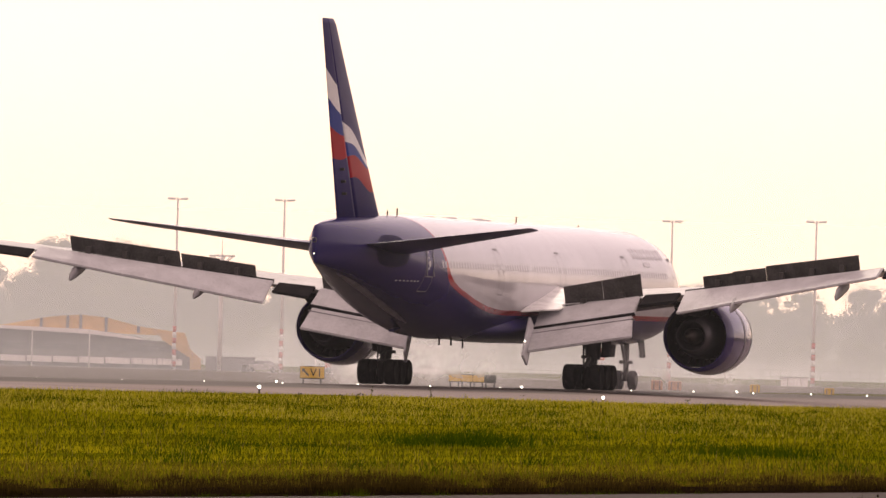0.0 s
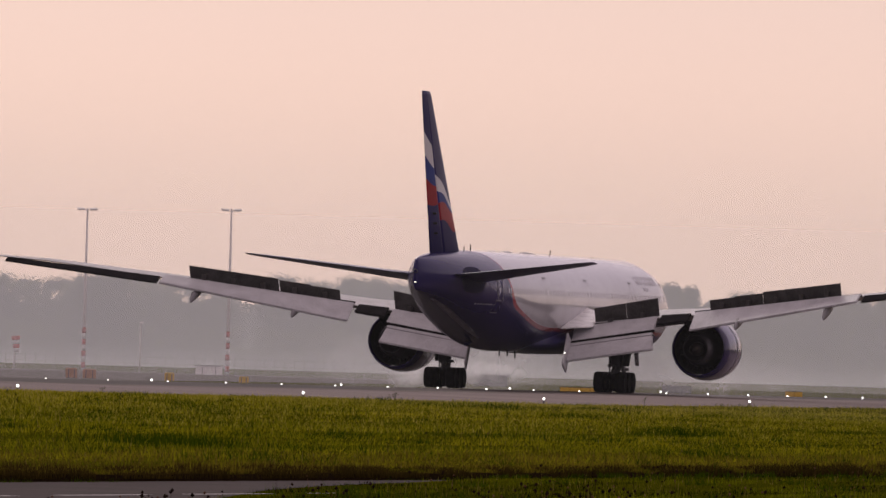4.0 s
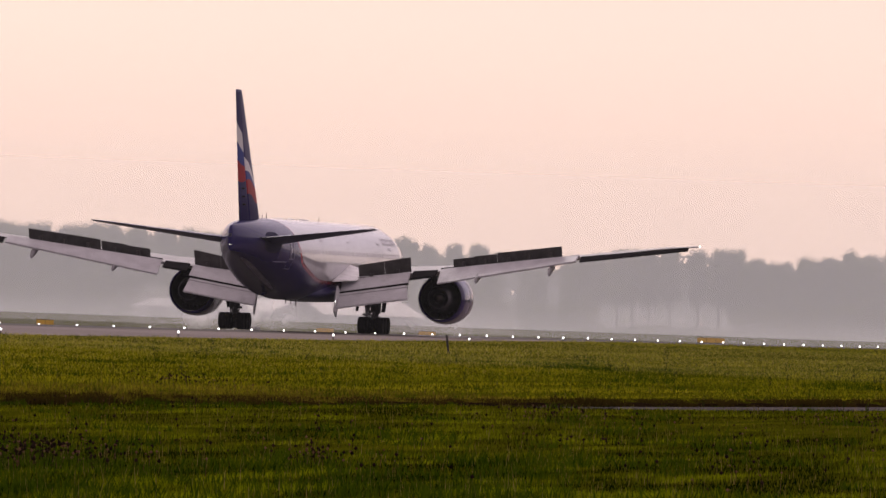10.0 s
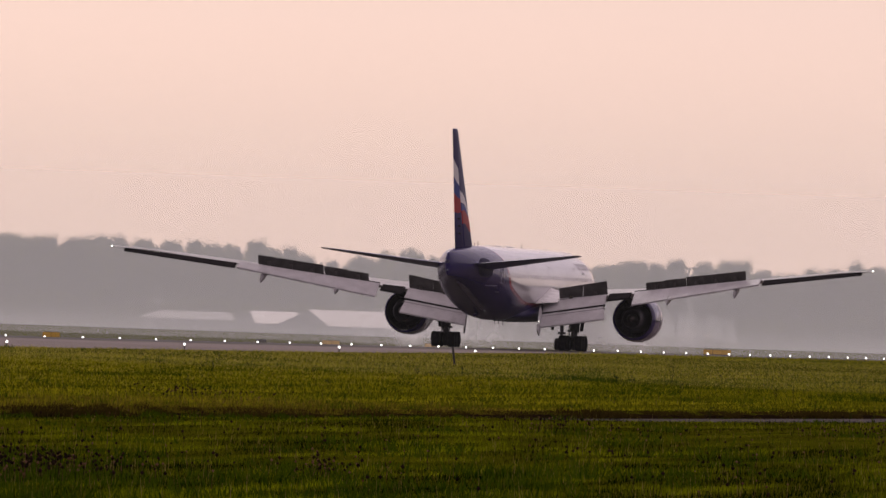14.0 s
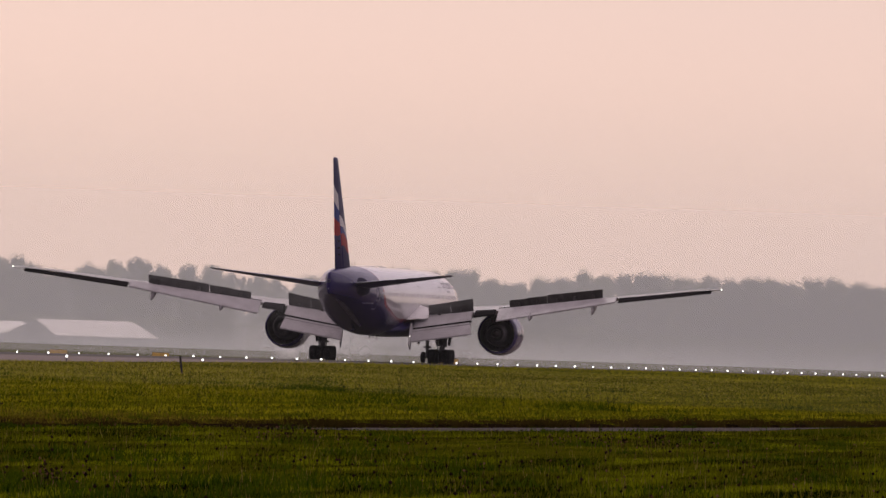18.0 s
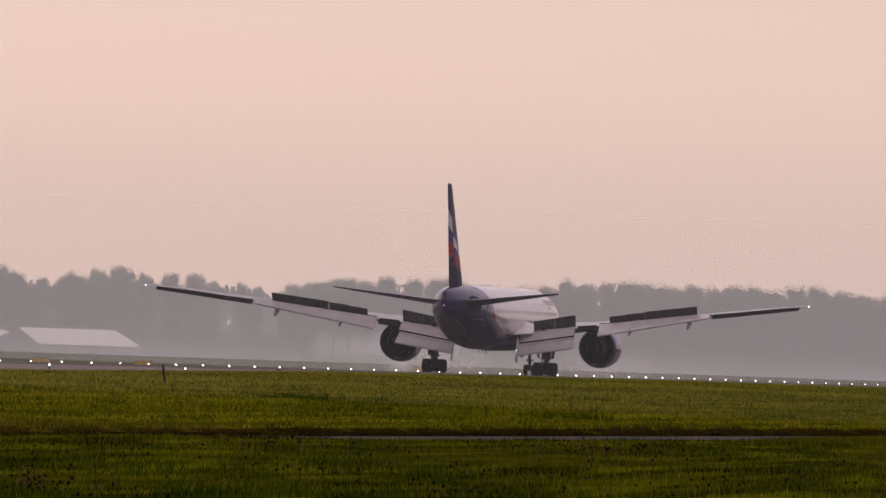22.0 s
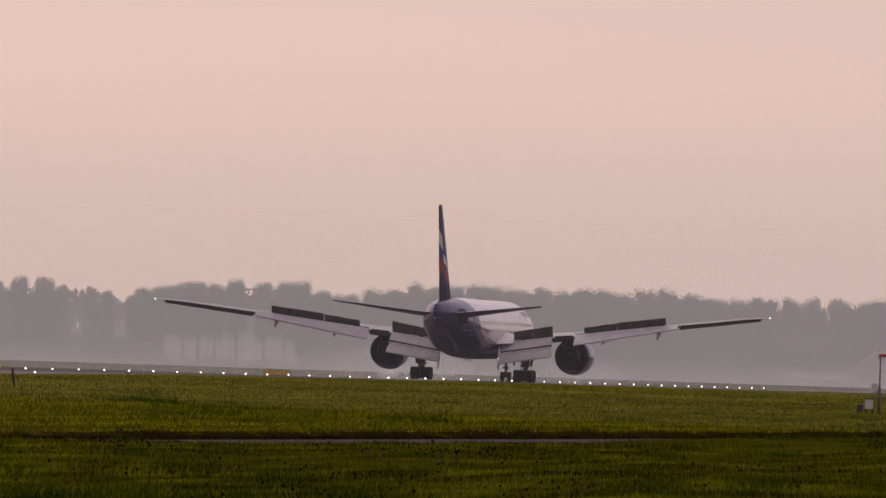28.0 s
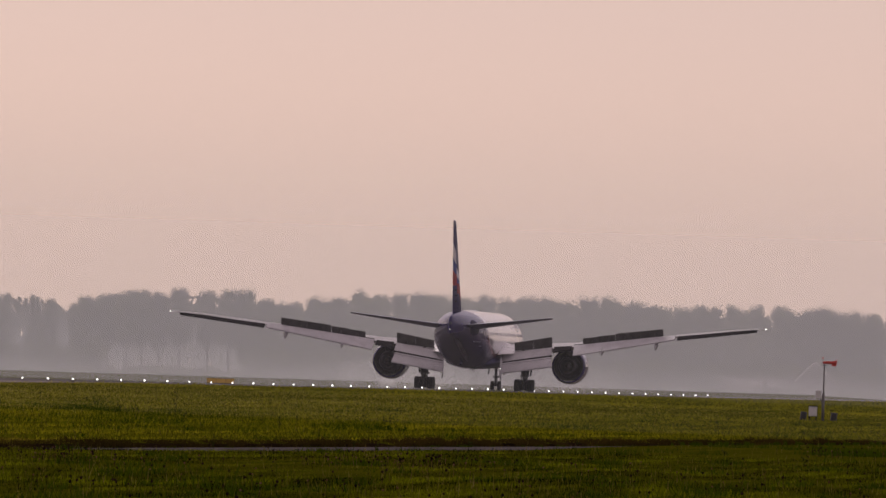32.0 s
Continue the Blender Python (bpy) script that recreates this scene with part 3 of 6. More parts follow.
def slab(name, a, b, c, d, th, material, parent, label="", bevel=0.0):
    """Plate with corners a b c d and thickness th, rounded leading and trailing edges."""
    a, b, c, d = (Vector(v) for v in (a, b, c, d))
    nrm = (b - a).cross(d - a).normalized() * th * 0.5
    bm = bmesh.new()
    vs = [bm.verts.new(v + nrm) for v in (a, b, c, d)] + [bm.verts.new(v - nrm) for v in (a, b, c, d)]
    for q in ((0, 1, 2, 3), (7, 6, 5, 4), (0, 4, 5, 1), (1, 5, 6, 2), (2, 6, 7, 3), (3, 7, 4, 0)):
        bm.faces.new([vs[i] for i in q])
    if bevel:
        bmesh.ops.bevel(bm, geom=bm.edges[:], offset=bevel, segments=2, affect='EDGES')
    return part(name, bm_mesh(name, bm, material), parent, label)


# wing line: trailing edge station and height by span
def wing_at(x):
    xs_ = (2.4, 10.5, 22.0, 29.3, 32.4)
    le = float(np.interp(x, xs_, (24.6, 30.6, 39.0, 44.4, 48.7)))
    te = float(np.interp(x, xs_, (39.6, 40.0, 44.6, 47.9, 49.4)))
    z = float(np.interp(x, xs_, (4.15, 4.98, 6.42, 7.32, 7.55)))
    th = float(np.interp(x, xs_, (1.75, 0.95, 0.44, 0.24, 0.12)))
    return le, te, z, th


vane_mesh = box("guide_vane", 0.04, 0.5, 0.42, M_CORE)
brake_me = turned("brake", ((-0.2, 0.2), (-0.2, 0.5), (-0.12, 0.52), (-0.1, 0.56), (0.1, 0.56), (0.12, 0.52), (0.2, 0.5), (0.2, 0.2)), M_TYRE, axis='x', seg=20)
AFT = 2.3                  # engines sit this much further back
for side, hand in ((1, "starboard"), (-1, "port")):
    st_list = []
    for x in (2.4, 5.0, 8.0, 10.5, 14.0, 18.0, 22.0, 26.0, 29.3, 30.8, 31.8, 32.4):
        le, te, z, th = wing_at(x)
        st_list.append((x, le, te if x > 29.3 else te - 0.9, z, th))
    wing = lifting("wing", st_list, M_WING, plane, "light grey swept wing with raked tip", side)

    def P(x, s_, z):
        return (side * x, S(s_), z)

    def te_pt(x, ds, dz):
        le, te, z, th = wing_at(x)
        return P(x, te + ds, z + dz)

    # inboard double-slotted flap, hanging lower at its inner end
    DROP = 0.42
    for (d0, z0), (d1, z1), nm in (((-0.9, 0.22), (0.75, -0.72), "fore_flap"), ((0.72, -0.80), (2.05, -1.95), "main_flap")):
        slab(nm, te_pt(3.15, d0, z0 - DROP), te_pt(8.5, d0, z0 - 0.12), te_pt(8.62 if nm == "fore_flap" else 8.8, d1, z1 - 0.1), te_pt(3.25, d1, z1 - DROP), 0.16, M_FLAP, wing,
             "light grey lowered inboard flap", 0.05)
    # near-black sheets draw the shade in the flap slot and gaps; the seam is grey
    for d0, z0, d1, z1, x1, nm in ((0.71, -0.70, 0.77, -0.77, 8.62, "flap_slot_shade"), (0.98, -1.0, 1.0, -1.03, 8.66, "flap_seam")):
        slab(nm, te_pt(3.22, d0, z0 - DROP), te_pt(x1, d0, z0 - 0.08), te_pt(x1, d1, z1 - 0.08), te_pt(3.22, d1, z1 - DROP), 0.19 if nm == "flap_slot_shade" else 0.172, M_UNDER if nm == "flap_slot_shade" else M_SEAM, wing)
    slab("flap_gap_shade", te_pt(3.15, -1.0, 0.12 - DROP), te_pt(8.5, -1.0, 0.02), te_pt(8.5, -0.9, -0.04), te_pt(3.15, -0.9, 0.06 - DROP), 0.12, M_UNDER, wing)
    slab("flap_gap_shade", te_pt(10.95, -1.05, 0.2), te_pt(22.3, -1.0, 0.13), te_pt(22.3, -0.9, 0.03), te_pt(10.95, -0.9, 0.08), 0.16, M_UNDER, wing)
    slab("flap_track_fairing", te_pt(3.1, 0.9, -0.8), te_pt(3.22, 0.9, -0.8), te_pt(3.22, 2.35, -2.8), te_pt(3.1, 2.35, -2.8), 0.9, M_FLAP, wing, "", 0.03)
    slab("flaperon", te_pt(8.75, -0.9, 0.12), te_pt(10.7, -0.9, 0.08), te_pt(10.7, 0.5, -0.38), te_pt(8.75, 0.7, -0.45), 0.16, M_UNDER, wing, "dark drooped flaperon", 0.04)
    # outboard single-slotted flap
    slab("outboard_flap", te_pt(10.95, -0.9, 0.14), te_pt(22.3, -0.9, 0.15), te_pt(22.3, 0.65, -0.36), te_pt(10.95, 1.2, -1.02), 0.15, M_FLAP, wing, "light grey lowered outboard flap", 0.05)
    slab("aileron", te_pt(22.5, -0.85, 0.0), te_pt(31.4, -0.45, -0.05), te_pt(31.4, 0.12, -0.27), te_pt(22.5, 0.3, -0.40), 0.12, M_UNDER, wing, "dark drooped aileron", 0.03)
    # white fairing where the wing meets the body, sloping down to the flap
    slab("root_fairing", P(2.98, 34.5, 5.35), P(4.5, 36.0, 4.85), P(4.45, 39.6, 4.1), P(2.8, 41.6, 3.95), 0.08, M_WHITEF, wing, "white wing root fairing", 0.02)
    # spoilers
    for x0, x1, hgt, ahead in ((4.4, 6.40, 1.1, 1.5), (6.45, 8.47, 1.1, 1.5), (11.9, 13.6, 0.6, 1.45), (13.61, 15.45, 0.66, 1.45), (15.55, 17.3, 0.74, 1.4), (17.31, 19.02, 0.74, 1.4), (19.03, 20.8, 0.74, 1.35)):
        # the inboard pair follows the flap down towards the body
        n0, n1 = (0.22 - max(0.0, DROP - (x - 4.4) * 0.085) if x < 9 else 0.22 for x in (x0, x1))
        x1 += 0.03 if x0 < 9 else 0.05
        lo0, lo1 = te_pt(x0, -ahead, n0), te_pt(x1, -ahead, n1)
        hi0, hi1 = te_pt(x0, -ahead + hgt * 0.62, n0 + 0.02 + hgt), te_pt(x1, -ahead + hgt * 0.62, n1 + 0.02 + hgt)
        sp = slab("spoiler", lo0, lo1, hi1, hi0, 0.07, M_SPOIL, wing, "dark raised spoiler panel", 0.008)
        c0 = Vector(lo0) * 0.5 + Vector(lo1) * 0.5
        part("actuator_bracket", box("actuator_bracket", 0.3, 0.4, 0.42, M_BRACK, 0.04), sp, m=Matrix.Translation(c0 + Vector((0, -0.38, -0.05))))
    # canoe fairings under the outboard flap
    for x in (14.2, 20.2):
        rings = []
        le, te, z, th = wing_at(x)
        for u, r in ((0, 0.03), (0.15, 0.18), (0.4, 0.26), (0.7, 0.24), (0.9, 0.15), (1, 0.02)):
            cx, cy, cz = side * x, S(te - 1.6 + 3.3 * u), z - 0.45 - 0.75 * u * u
            rings.append([(cx + r * 0.75 * math.cos(2 * math.pi * k / 12), cy, cz - 0.05 + r * 1.25 * math.sin(2 * math.pi * k / 12)) for k in range(12)])
        part("flap_fairing", loft("flap_fairing", rings, M_HOOK), wing, "grey flap track fairing")
    tip = wing_at(32.35)
    part("tip_light", turned("tip_light", ((-0.07, 0.01), (-0.04, 0.06), (0.04, 0.06), (0.07, 0.01)), M_NAVLIGHT, seg=10), wing, "white tip light", m=pose(side * 32.37, S(49.3), 7.56))

    # tailplane
    tp = lifting("tailplane", ((0.9, 61.8, 68.6, 6.95, 0.62), (2.2, 63.2, 69.1, 7.05, 0.55), (6.0, 66.8, 70.8, 7.45, 0.36), (9.8, 70.2, 72.5, 7.85, 0.2), (10.79, 71.3, 72.95, 7.94, 0.08)),
                 M_NAVY, plane, "dark navy-grey tailplane", side, 0.07)

    # engine
    eng = part("engine", turned("engine", ((S(24.1), 1.55), (S(24.0), 1.68), (S(24.25), 1.80), (S(25.2), 1.95), (S(26.3), 2.0), (S(27.4), 1.99), (S(28.7), 1.88), (S(29.75), 1.70),
                                           (S(29.75), 1.64), (S(28.5), 1.66), (S(27.0), 1.60), (S(25.0), 1.55), (S(24.1), 1.55)), M_NACELLE, closed=True), plane, "large navy turbofan nacelle",
               m=pose(side * 9.85, -AFT, 2.93))
    part("intake_lip", turned("intake_lip", ((S(24.35), 1.835), (S(24.1), 1.78), (S(23.95), 1.68), (S(24.0), 1.57), (S(24.3), 1.54)), M_PALE, closed=True), eng, "polished metal intake lip")
    part("reverser_gap", turned("reverser_gap", ((S(26.55), 2.008), (S(26.85), 2.01)), M_SEAM, closed=True), eng, "open reverser cascade band")
    part("fan_duct", turned("fan_duct", ((S(29.2), 1.62), (S(27.2), 1.58), (S(27.0), 1.2), (S(26.9), 0.3)), M_DARK, closed=True), eng, "sooty fan duct")
    part("core_cowl", turned("core_cowl", ((S(26.9), 1.2), (S(28.5), 1.16), (S(29.6), 1.02), (S(30.7), 0.80), (S(30.7), 0.74), (S(29.8), 0.78), (S(29.6), 0.4)), M_DARK, closed=True), eng, "dark core cowl")
    part("exhaust_plug", turned("exhaust_plug", ((S(29.6), 0.45), (S(30.6), 0.42), (S(31.3), 0.22), (S(31.6), 0.03)), M_CORE), eng, "metal exhaust plug")
    for k in range(24):
        a = 2 * math.pi * k / 24
        part("guide_vane", vane_mesh, eng,
             m=Matrix.Translation((0, S(27.6), 0)) @ Matrix.Rotation(a, 4, 'Y') @ Matrix.Translation((0, 0, 1.16)))
    # pylon, its underwing shade put into a near-black colour
    rings = []
    for s_, zlo, zhi, w in ((27.8, 4.7, 4.85, 0.08), (29.0, 4.4, 5.05, 0.3), (31.5, 4.0, 5.0, 0.36), (33.5, 3.9, 4.9, 0.34), (35.5, 4.1, 4.75, 0.2), (36.8, 4.35, 4.55, 0.05)):
        rings.append([(side * 9.85 - w, S(s_), zlo), (side * 9.85 + w, S(s_), zlo), (side * 9.85 + w * 0.8, S(s_), zhi), (side * 9.85 - w * 0.8, S(s_), zhi)])
    part("pylon", loft("pylon", rings, M_UNDER, False), plane, "grey engine pylon painted near-black for underwing shade")

    # main gear
    gx = side * 5.46
    gear = part("main_gear", join("main_gear", [tube("a", (gx, 0.2, 0.75), (gx + side * 0.1, 0.2, 1.9), 0.27, M_STEEL), tube("a2", (gx + side * 0.08, 0.2, 1.6), (gx + side * 0.15, 0.2, 3.4), 0.4, M_STEEL), tube("b", (gx, -1.55, 0.68), (gx, 1.55, 0.68), 0.17, M_STEEL),
                                                tube("c", (gx, 0.1, 1.7), (gx - side * 0.75, 0.5, 3.0), 0.11, M_STEEL), tube("g", (gx - side * 0.05, 0.2, 1.62), (gx - side * 0.05, 0.2, 1.78), 0.46, M_STEEL),
                                                tube("h", (gx - side * 0.3, -0.1, 1.2), (gx - side * 0.36, -0.05, 2.3), 0.05, M_STEEL), tube("k", (gx + side * 0.32, -0.25, 1.15), (gx + side * 0.4, -0.1, 2.4), 0.045, M_STEEL),
                                                tube("d", (gx, 0.2, 1.7), (gx + side * 0.1, 2.2, 3.3), 0.14, M_STEEL),
                                                tube("e", (gx, -0.1, 0.95), (gx, -0.75, 1.3), 0.12, M_STEEL), tube("e2", (gx, -0.75, 1.3), (gx, -0.1, 1.7), 0.12, M_STEEL), tube("f", (gx, -0.2, 1.3), (gx + side * 0.5, 0.0, 2.6), 0.06, M_STEEL)]), plane,
                "steel bogie undercarriage leg")
    for y in (-1.45, 0.0, 1.45):
        part("axle", tube("axle", (gx - 0.8, y, 0.66), (gx + 0.8, y, 0.66), 0.09, M_STEEL), gear)
        for o in (-0.27, 0.27):
            part("brake", brake_me, gear, "sooty brake pack", m=pose(gx + o, y, 0.66))
        for o in (-0.7, 0.7):
            if side == 1 and y == -1.45 and o == -0.7:
                tyre_me = turned("tyre", ((-0.27, 0.36), (-0.3, 0.5), (-0.27, 0.615), (-0.18, 0.655), (0.18, 0.655), (0.27, 0.615), (0.3, 0.5), (0.27, 0.36)), M_TYRE, axis='x', seg=28)
                rim_me = turned("rim", ((-0.256, 0.05), (-0.256, 0.2), (-0.262, 0.34), (0.262, 0.34), (0.256, 0.2), (0.256, 0.05)), M_RIM, axis='x', seg=20)
            wheel = part("tyre", tyre_me, gear, "black tyre", m=pose(gx + o, y, 0.66))
            part("rim", rim_me, wheel, "grey wheel rim")
    # grey door, coloured near-black as if in the wing's shade
    slab("gear_door", (gx + side * 0.75, 1.6, 2.9), (gx + side * 0.75, -0.3, 2.9), (gx + side * 0.6, -0.2, 1.7), (gx + side * 0.6, 1.5, 1.7), 0.06, M_UNDER, plane, "grey undercarriage door painted near-black for underwing shade", 0.02)

# nose gear
ngy = S(5.55)
ng = part("nose_gear", join("nose_gear", [tube("a", (0, ngy, 0.5), (0, ngy + 0.1, 3.0), 0.15, M_STEEL), tube("b", (-0.5, ngy, 0.54), (0.5, ngy, 0.54), 0.08, M_STEEL),
                                          tube("c", (0, ngy, 1.2), (0, ngy - 1.4, 2.8), 0.08, M_STEEL), tube("d", (-0.35, ngy, 1.5), (0.35, ngy, 1.5), 0.1, M_STEEL)]), plane, "steel nose undercarriage leg")
nt = turned("tyre", ((-0.19, 0.3), (-0.2, 0.42), (-0.15, 0.52), (0.15, 0.52), (0.2, 0.42), (0.19, 0.3)), M_TYRE, axis='x', seg=26)
nr = turned("rim", ((-0.195, 0.05), (-0.2, 0.29), (0.2, 0.29), (0.195, 0.05)), M_RIM, axis='x', seg=18)
for o in (-0.38, 0.38):
    wheel = part("tyre", nt, ng, "black tyre", m=pose(o, ngy, 0.53))
    part("rim", nr, wheel, "grey wheel rim")
for o in (-0.75, 0.75):
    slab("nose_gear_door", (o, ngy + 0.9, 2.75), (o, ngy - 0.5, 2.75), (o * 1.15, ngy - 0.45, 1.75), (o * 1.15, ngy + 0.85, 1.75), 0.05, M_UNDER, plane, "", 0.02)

# fin and rudder
FIN = ((7.9, 60.4, 68.3, 0.95), (10.5, 63.1, 69.5, 0.82), (13.5, 66.15, 70.9, 0.62), (16.2, 68.9, 72.1, 0.45), (17.8, 70.5, 72.85, 0.34), (18.07, 70.95, 72.94, 0.22))


def fin_rings(u0, u1, turned_by=0.0):
    rings = []
    for z, le, te, th in FIN:
        c = te - le
        ring = []
        prof = [(u, th * 1.45 * (math.sqrt(u) * 0.72 - 0.5 * u - 0.2 * u * u)) for u in (u0 + (u1 - u0) * k / 10 for k in range(11))]
        for u, h in prof:
            ring.append((h - (u - u0) * c * turned_by, S(le + c * u), z))
        for u, h in prof[::-1]:
            ring.append((-h - 0.002 - (u - u0) * c * turned_by, S(le + c * u), z))
        rings.append(ring)
    return rings


fin = part("fin", loft("fin", fin_rings(0.0, 0.70), M_FIN), plane, "navy tail fin with waving white, blue and red bands")
rud = part("rudder", loft("rudder", fin_rings(0.71, 1.0, 0.08), M_RUDDER), fin, "navy rudder continuing the coloured bands")
for z in (9.4, 10.0, 10.6):
    part("hinge_fairing", box("hinge_fairing", 0.26, 0.2, 0.14, M_BLK, 0.04), rud, m=pose(0.1, S(float(np.interp(z, [q[0] for q in FIN], [q[2] for q in FIN])) - 0.75), z))
part("tail_light", turned("tail_light", ((-0.06, 0.01), (-0.04, 0.045), (0.04, 0.045), (0.06, 0.01)), M_NAVLIGHT, seg=10), fus, "white tail light", m=pose(0, S(73.5), 6.43))
part("apu_exhaust", turned("apu_exhaust", ((0.0, 0.10), (-0.06, 0.14), (-0.12, 0.1)), M_DARK, seg=16, closed=True), fus, "dark auxiliary exhaust", m=pose(0.0, S(73.5), 7.1))
part("beacon", turned("beacon", ((-0.10, 0.015), (-0.05, 0.035), (0.05, 0.035), (0.10, 0.015)), M_NAVLIGHT, seg=10), fus, "lit lamp at the flap root", m=pose(3.2, S(42.1), 2.42))
for st, h in ((59.0, 0.3), (57.0, 0.42), (31.5, 0.38), (17.5, 0.15)):
    part("blade_antenna", box("blade_antenna", 0.03, 0.2, h, M_UNDER, 0.01), fus, m=pose(0, S(st), hull(st)[0] + hull(st)[2] - 0.05))
for st, w, h in ((46.0, 1.6, 0.14), (40.0, 1.2, 0.16), (38.4, 0.6, 0.12), (50.5, 0.5, 0.1)):
    rings = [[(0.35 * r * math.cos(2 * math.pi * k / 14), S(st) + d * w, hull(st)[0] + hull(st)[2] - 0.05 + max(0, math.sin(2 * math.pi * k / 14)) * h * r) for k in range(14)] for d, r in ((-0.5, 0.05), (-0.3, 0.8), (0.3, 1.0), (0.5, 0.05))]
    part("antenna_dome", loft("antenna_dome", rings, M_WING), fus)
for st in (44.5, 47.0, 49.5):
    part("drain_mast", box("drain_mast", 0.05, 0.22, 0.45, M_UNDER, 0.01), fus, m=pose(0.5, S(st), 1.98 if st < 47 else 2.1))


def on_skin(st, z):
    """Pose on the starboard skin: x outwards."""
    e = 0.05
    x0, x1, x2 = skin(st, z, 0), skin(st + e, z, 0), skin(st, z + e, 0)
    nrm = Vector((1.0, (x1 - x0) / e, -(x2 - x0) / e)).normalized()
    up = Vector((0, 0, 1))
    up = (up - nrm * up.dot(nrm)).normalized()
    m = Matrix((nrm, up.cross(nrm), up)).transposed().to_4x4()
    return Matrix.Translation((x0, S(st), z)) @ m


def rounded_plate(name, w, h, d, r, material):
    ring = []
    for cx, cz, a0 in ((w / 2 - r, h / 2 - r, 0), (-w / 2 + r, h / 2 - r, 90), (-w / 2 + r, -h / 2 + r, 180), (w / 2 - r, -h / 2 + r, 270)):
        for k in range(4):
            a = radians(a0 + 30 * k)
            ring.append((cx + r * math.cos(a), cz + r * math.sin(a)))
    return loft(name, [[(-d, y, z) for y, z in ring], [(d, y, z) for y, z in ring]], material, False)


win_me = rounded_plate("cabin_window", 0.24, 0.34, 0.004, 0.1, M_WIN)
DOORS = (60.6, 47.1, 33.6, 18.6, 7.2)
st = 9.5
while st < 58.8:
    if min(abs(st - d) for d in DOORS) > 0.9 and not 25.5 < st < 26.2 and not 40.0 < st < 40.6:
        part("cabin_window", win_me, fus, m=on_skin(st, 6.15))
        m_ = on_skin(st, 6.15)
        part("cabin_window", win_me, fus, m=Matrix.Diagonal((-1, 1, 1, 1)) @ m_ @ Matrix.Diagonal((-1, 1, 1, 1)))
    st += 0.533
# cabin door outlines, curved with the skin
for d in DOORS:
    w, zlo, zhi = 1.12, 4.75, 6.95
    strips = []
    for s0 in (d - w / 2, d + w / 2):
        vs, fs = [], []
        for k in range(9):
            z = zlo + (zhi - zlo) * k / 8
            x = skin(s0, z, 0.012)
            vs += [(x, S(s0) - 0.025, z), (x, S(s0) + 0.025, z)]
        fs = [(2 * k, 2 * k + 1, 2 * k + 3, 2 * k + 2) for k in range(8)]
        strips.append(mesh("s", vs, fs, M_SEAM))
    for z in (zlo, zhi):
        x0, x1 = skin(d - w / 2, z, 0.012), skin(d + w / 2, z, 0.012)
        strips.append(mesh("s", [(x0, S(d - w / 2), z - 0.025), (x1, S(d + w / 2), z - 0.025), (skin(d + w / 2, z + 0.05, 0.012), S(d + w / 2), z + 0.025), (skin(d - w / 2, z + 0.05, 0.012), S(d - w / 2), z + 0.025)], [(0, 1, 2, 3)], M_SEAM))
    dr = part("cabin_door", join("cabin_door", strips), fus, "outlined cabin door")
    part("door_sill_plate", rounded_plate("door_sill_plate", 0.9, 0.10, 0.02, 0.04, M_SEAM), dr, m=on_skin(d, 7.05))
    part("door_window", win_me, dr, m=on_skin(d, 6.15))
# title on the forward fuselage: plain upright bars with an emblem below
for k in range(8):
    for o in (-0.2, 0.2):
        part("title_bar", rounded_plate("title_bar", 0.13, 0.66, 0.003, 0.05, M_TITLE), fus, m=on_skin(9.3 + 0.931 * k + o, 7.25))
    part("title_bar", rounded_plate("title_bar", 0.3, 0.11, 0.003, 0.04, M_TITLE), fus, m=on_skin(9.3 + 0.931 * k, 7.25 + (0.26, 0.0, -0.26)[k % 3]))
part("emblem", rounded_plate("emblem", 1.5, 0.26, 0.016, 0.12, M_TITLE), fus, m=on_skin(13.6, 6.7))
# tail access door: pale outline with bars of small lettering
for ds, w_, h_, z_ in ((0.0, 0.05, 1.4, 6.2), (0.95, 0.05, 1.4, 6.2), (0.48, 0.95, 0.05, 6.9), (0.48, 0.95, 0.05, 5.5)):
    part("door_outline_bar", rounded_plate("door_outline_bar", w_, h_, 0.014, 0.02, M_SEAM), fus, m=on_skin(60.1 + ds, z_))


M_STENCIL = mat("pale_stencil_paint", (0.5, 0.49, 0.55), 0.5)
for z_ in (6.72, 6.45, 6.18, 5.91):
    part("stencil_bar", rounded_plate("stencil_bar", 0.16, 0.13, 0.005, 0.03, M_STENCIL), fus, m=on_skin(60.72, z_))
for k in range(7):
    part("stencil_bar", rounded_plate("stencil_bar", 0.22, 0.07, 0.005, 0.02, M_STENCIL), fus, m=on_skin(61.7 + 0.42 * k, 5.25))


# panel behind the tailplane root, following the skin
def skin_patch(name, st0, st1, zf0, zf1, material, label, out=0.014):
    vs, fs = [], []
    for i in range(11):
        st = st0 + (st1 - st0) * i / 10
        cz, rx, rz = hull(st)
        for j in range(7):
            u = -1 + 2 * i / 10
            mid, half = (zf0 + zf1) / 2, (zf1 - zf0) / 2 * math.sqrt(max(0.02, 1 - abs(u) ** 3))
            z = mid + half * (-1 + 2 * j / 6)
            vs.append((skin(st, z, out), S(st), z))
    for i in range(10):
        for j in range(6):
            a = i * 7 + j
            fs.append((a, a + 7, a + 8, a + 1))
    return part(name, mesh(name, vs, fs, material, True), fus, label)


skin_patch("stabiliser_plate", 63.4, 67.6, 5.9, 7.5, M_STRIP, "scuffed grey-blue plate at the tailplane root")

# ribbon on the tail underside, painted pale in place of a reflection
vs, fs = [], []
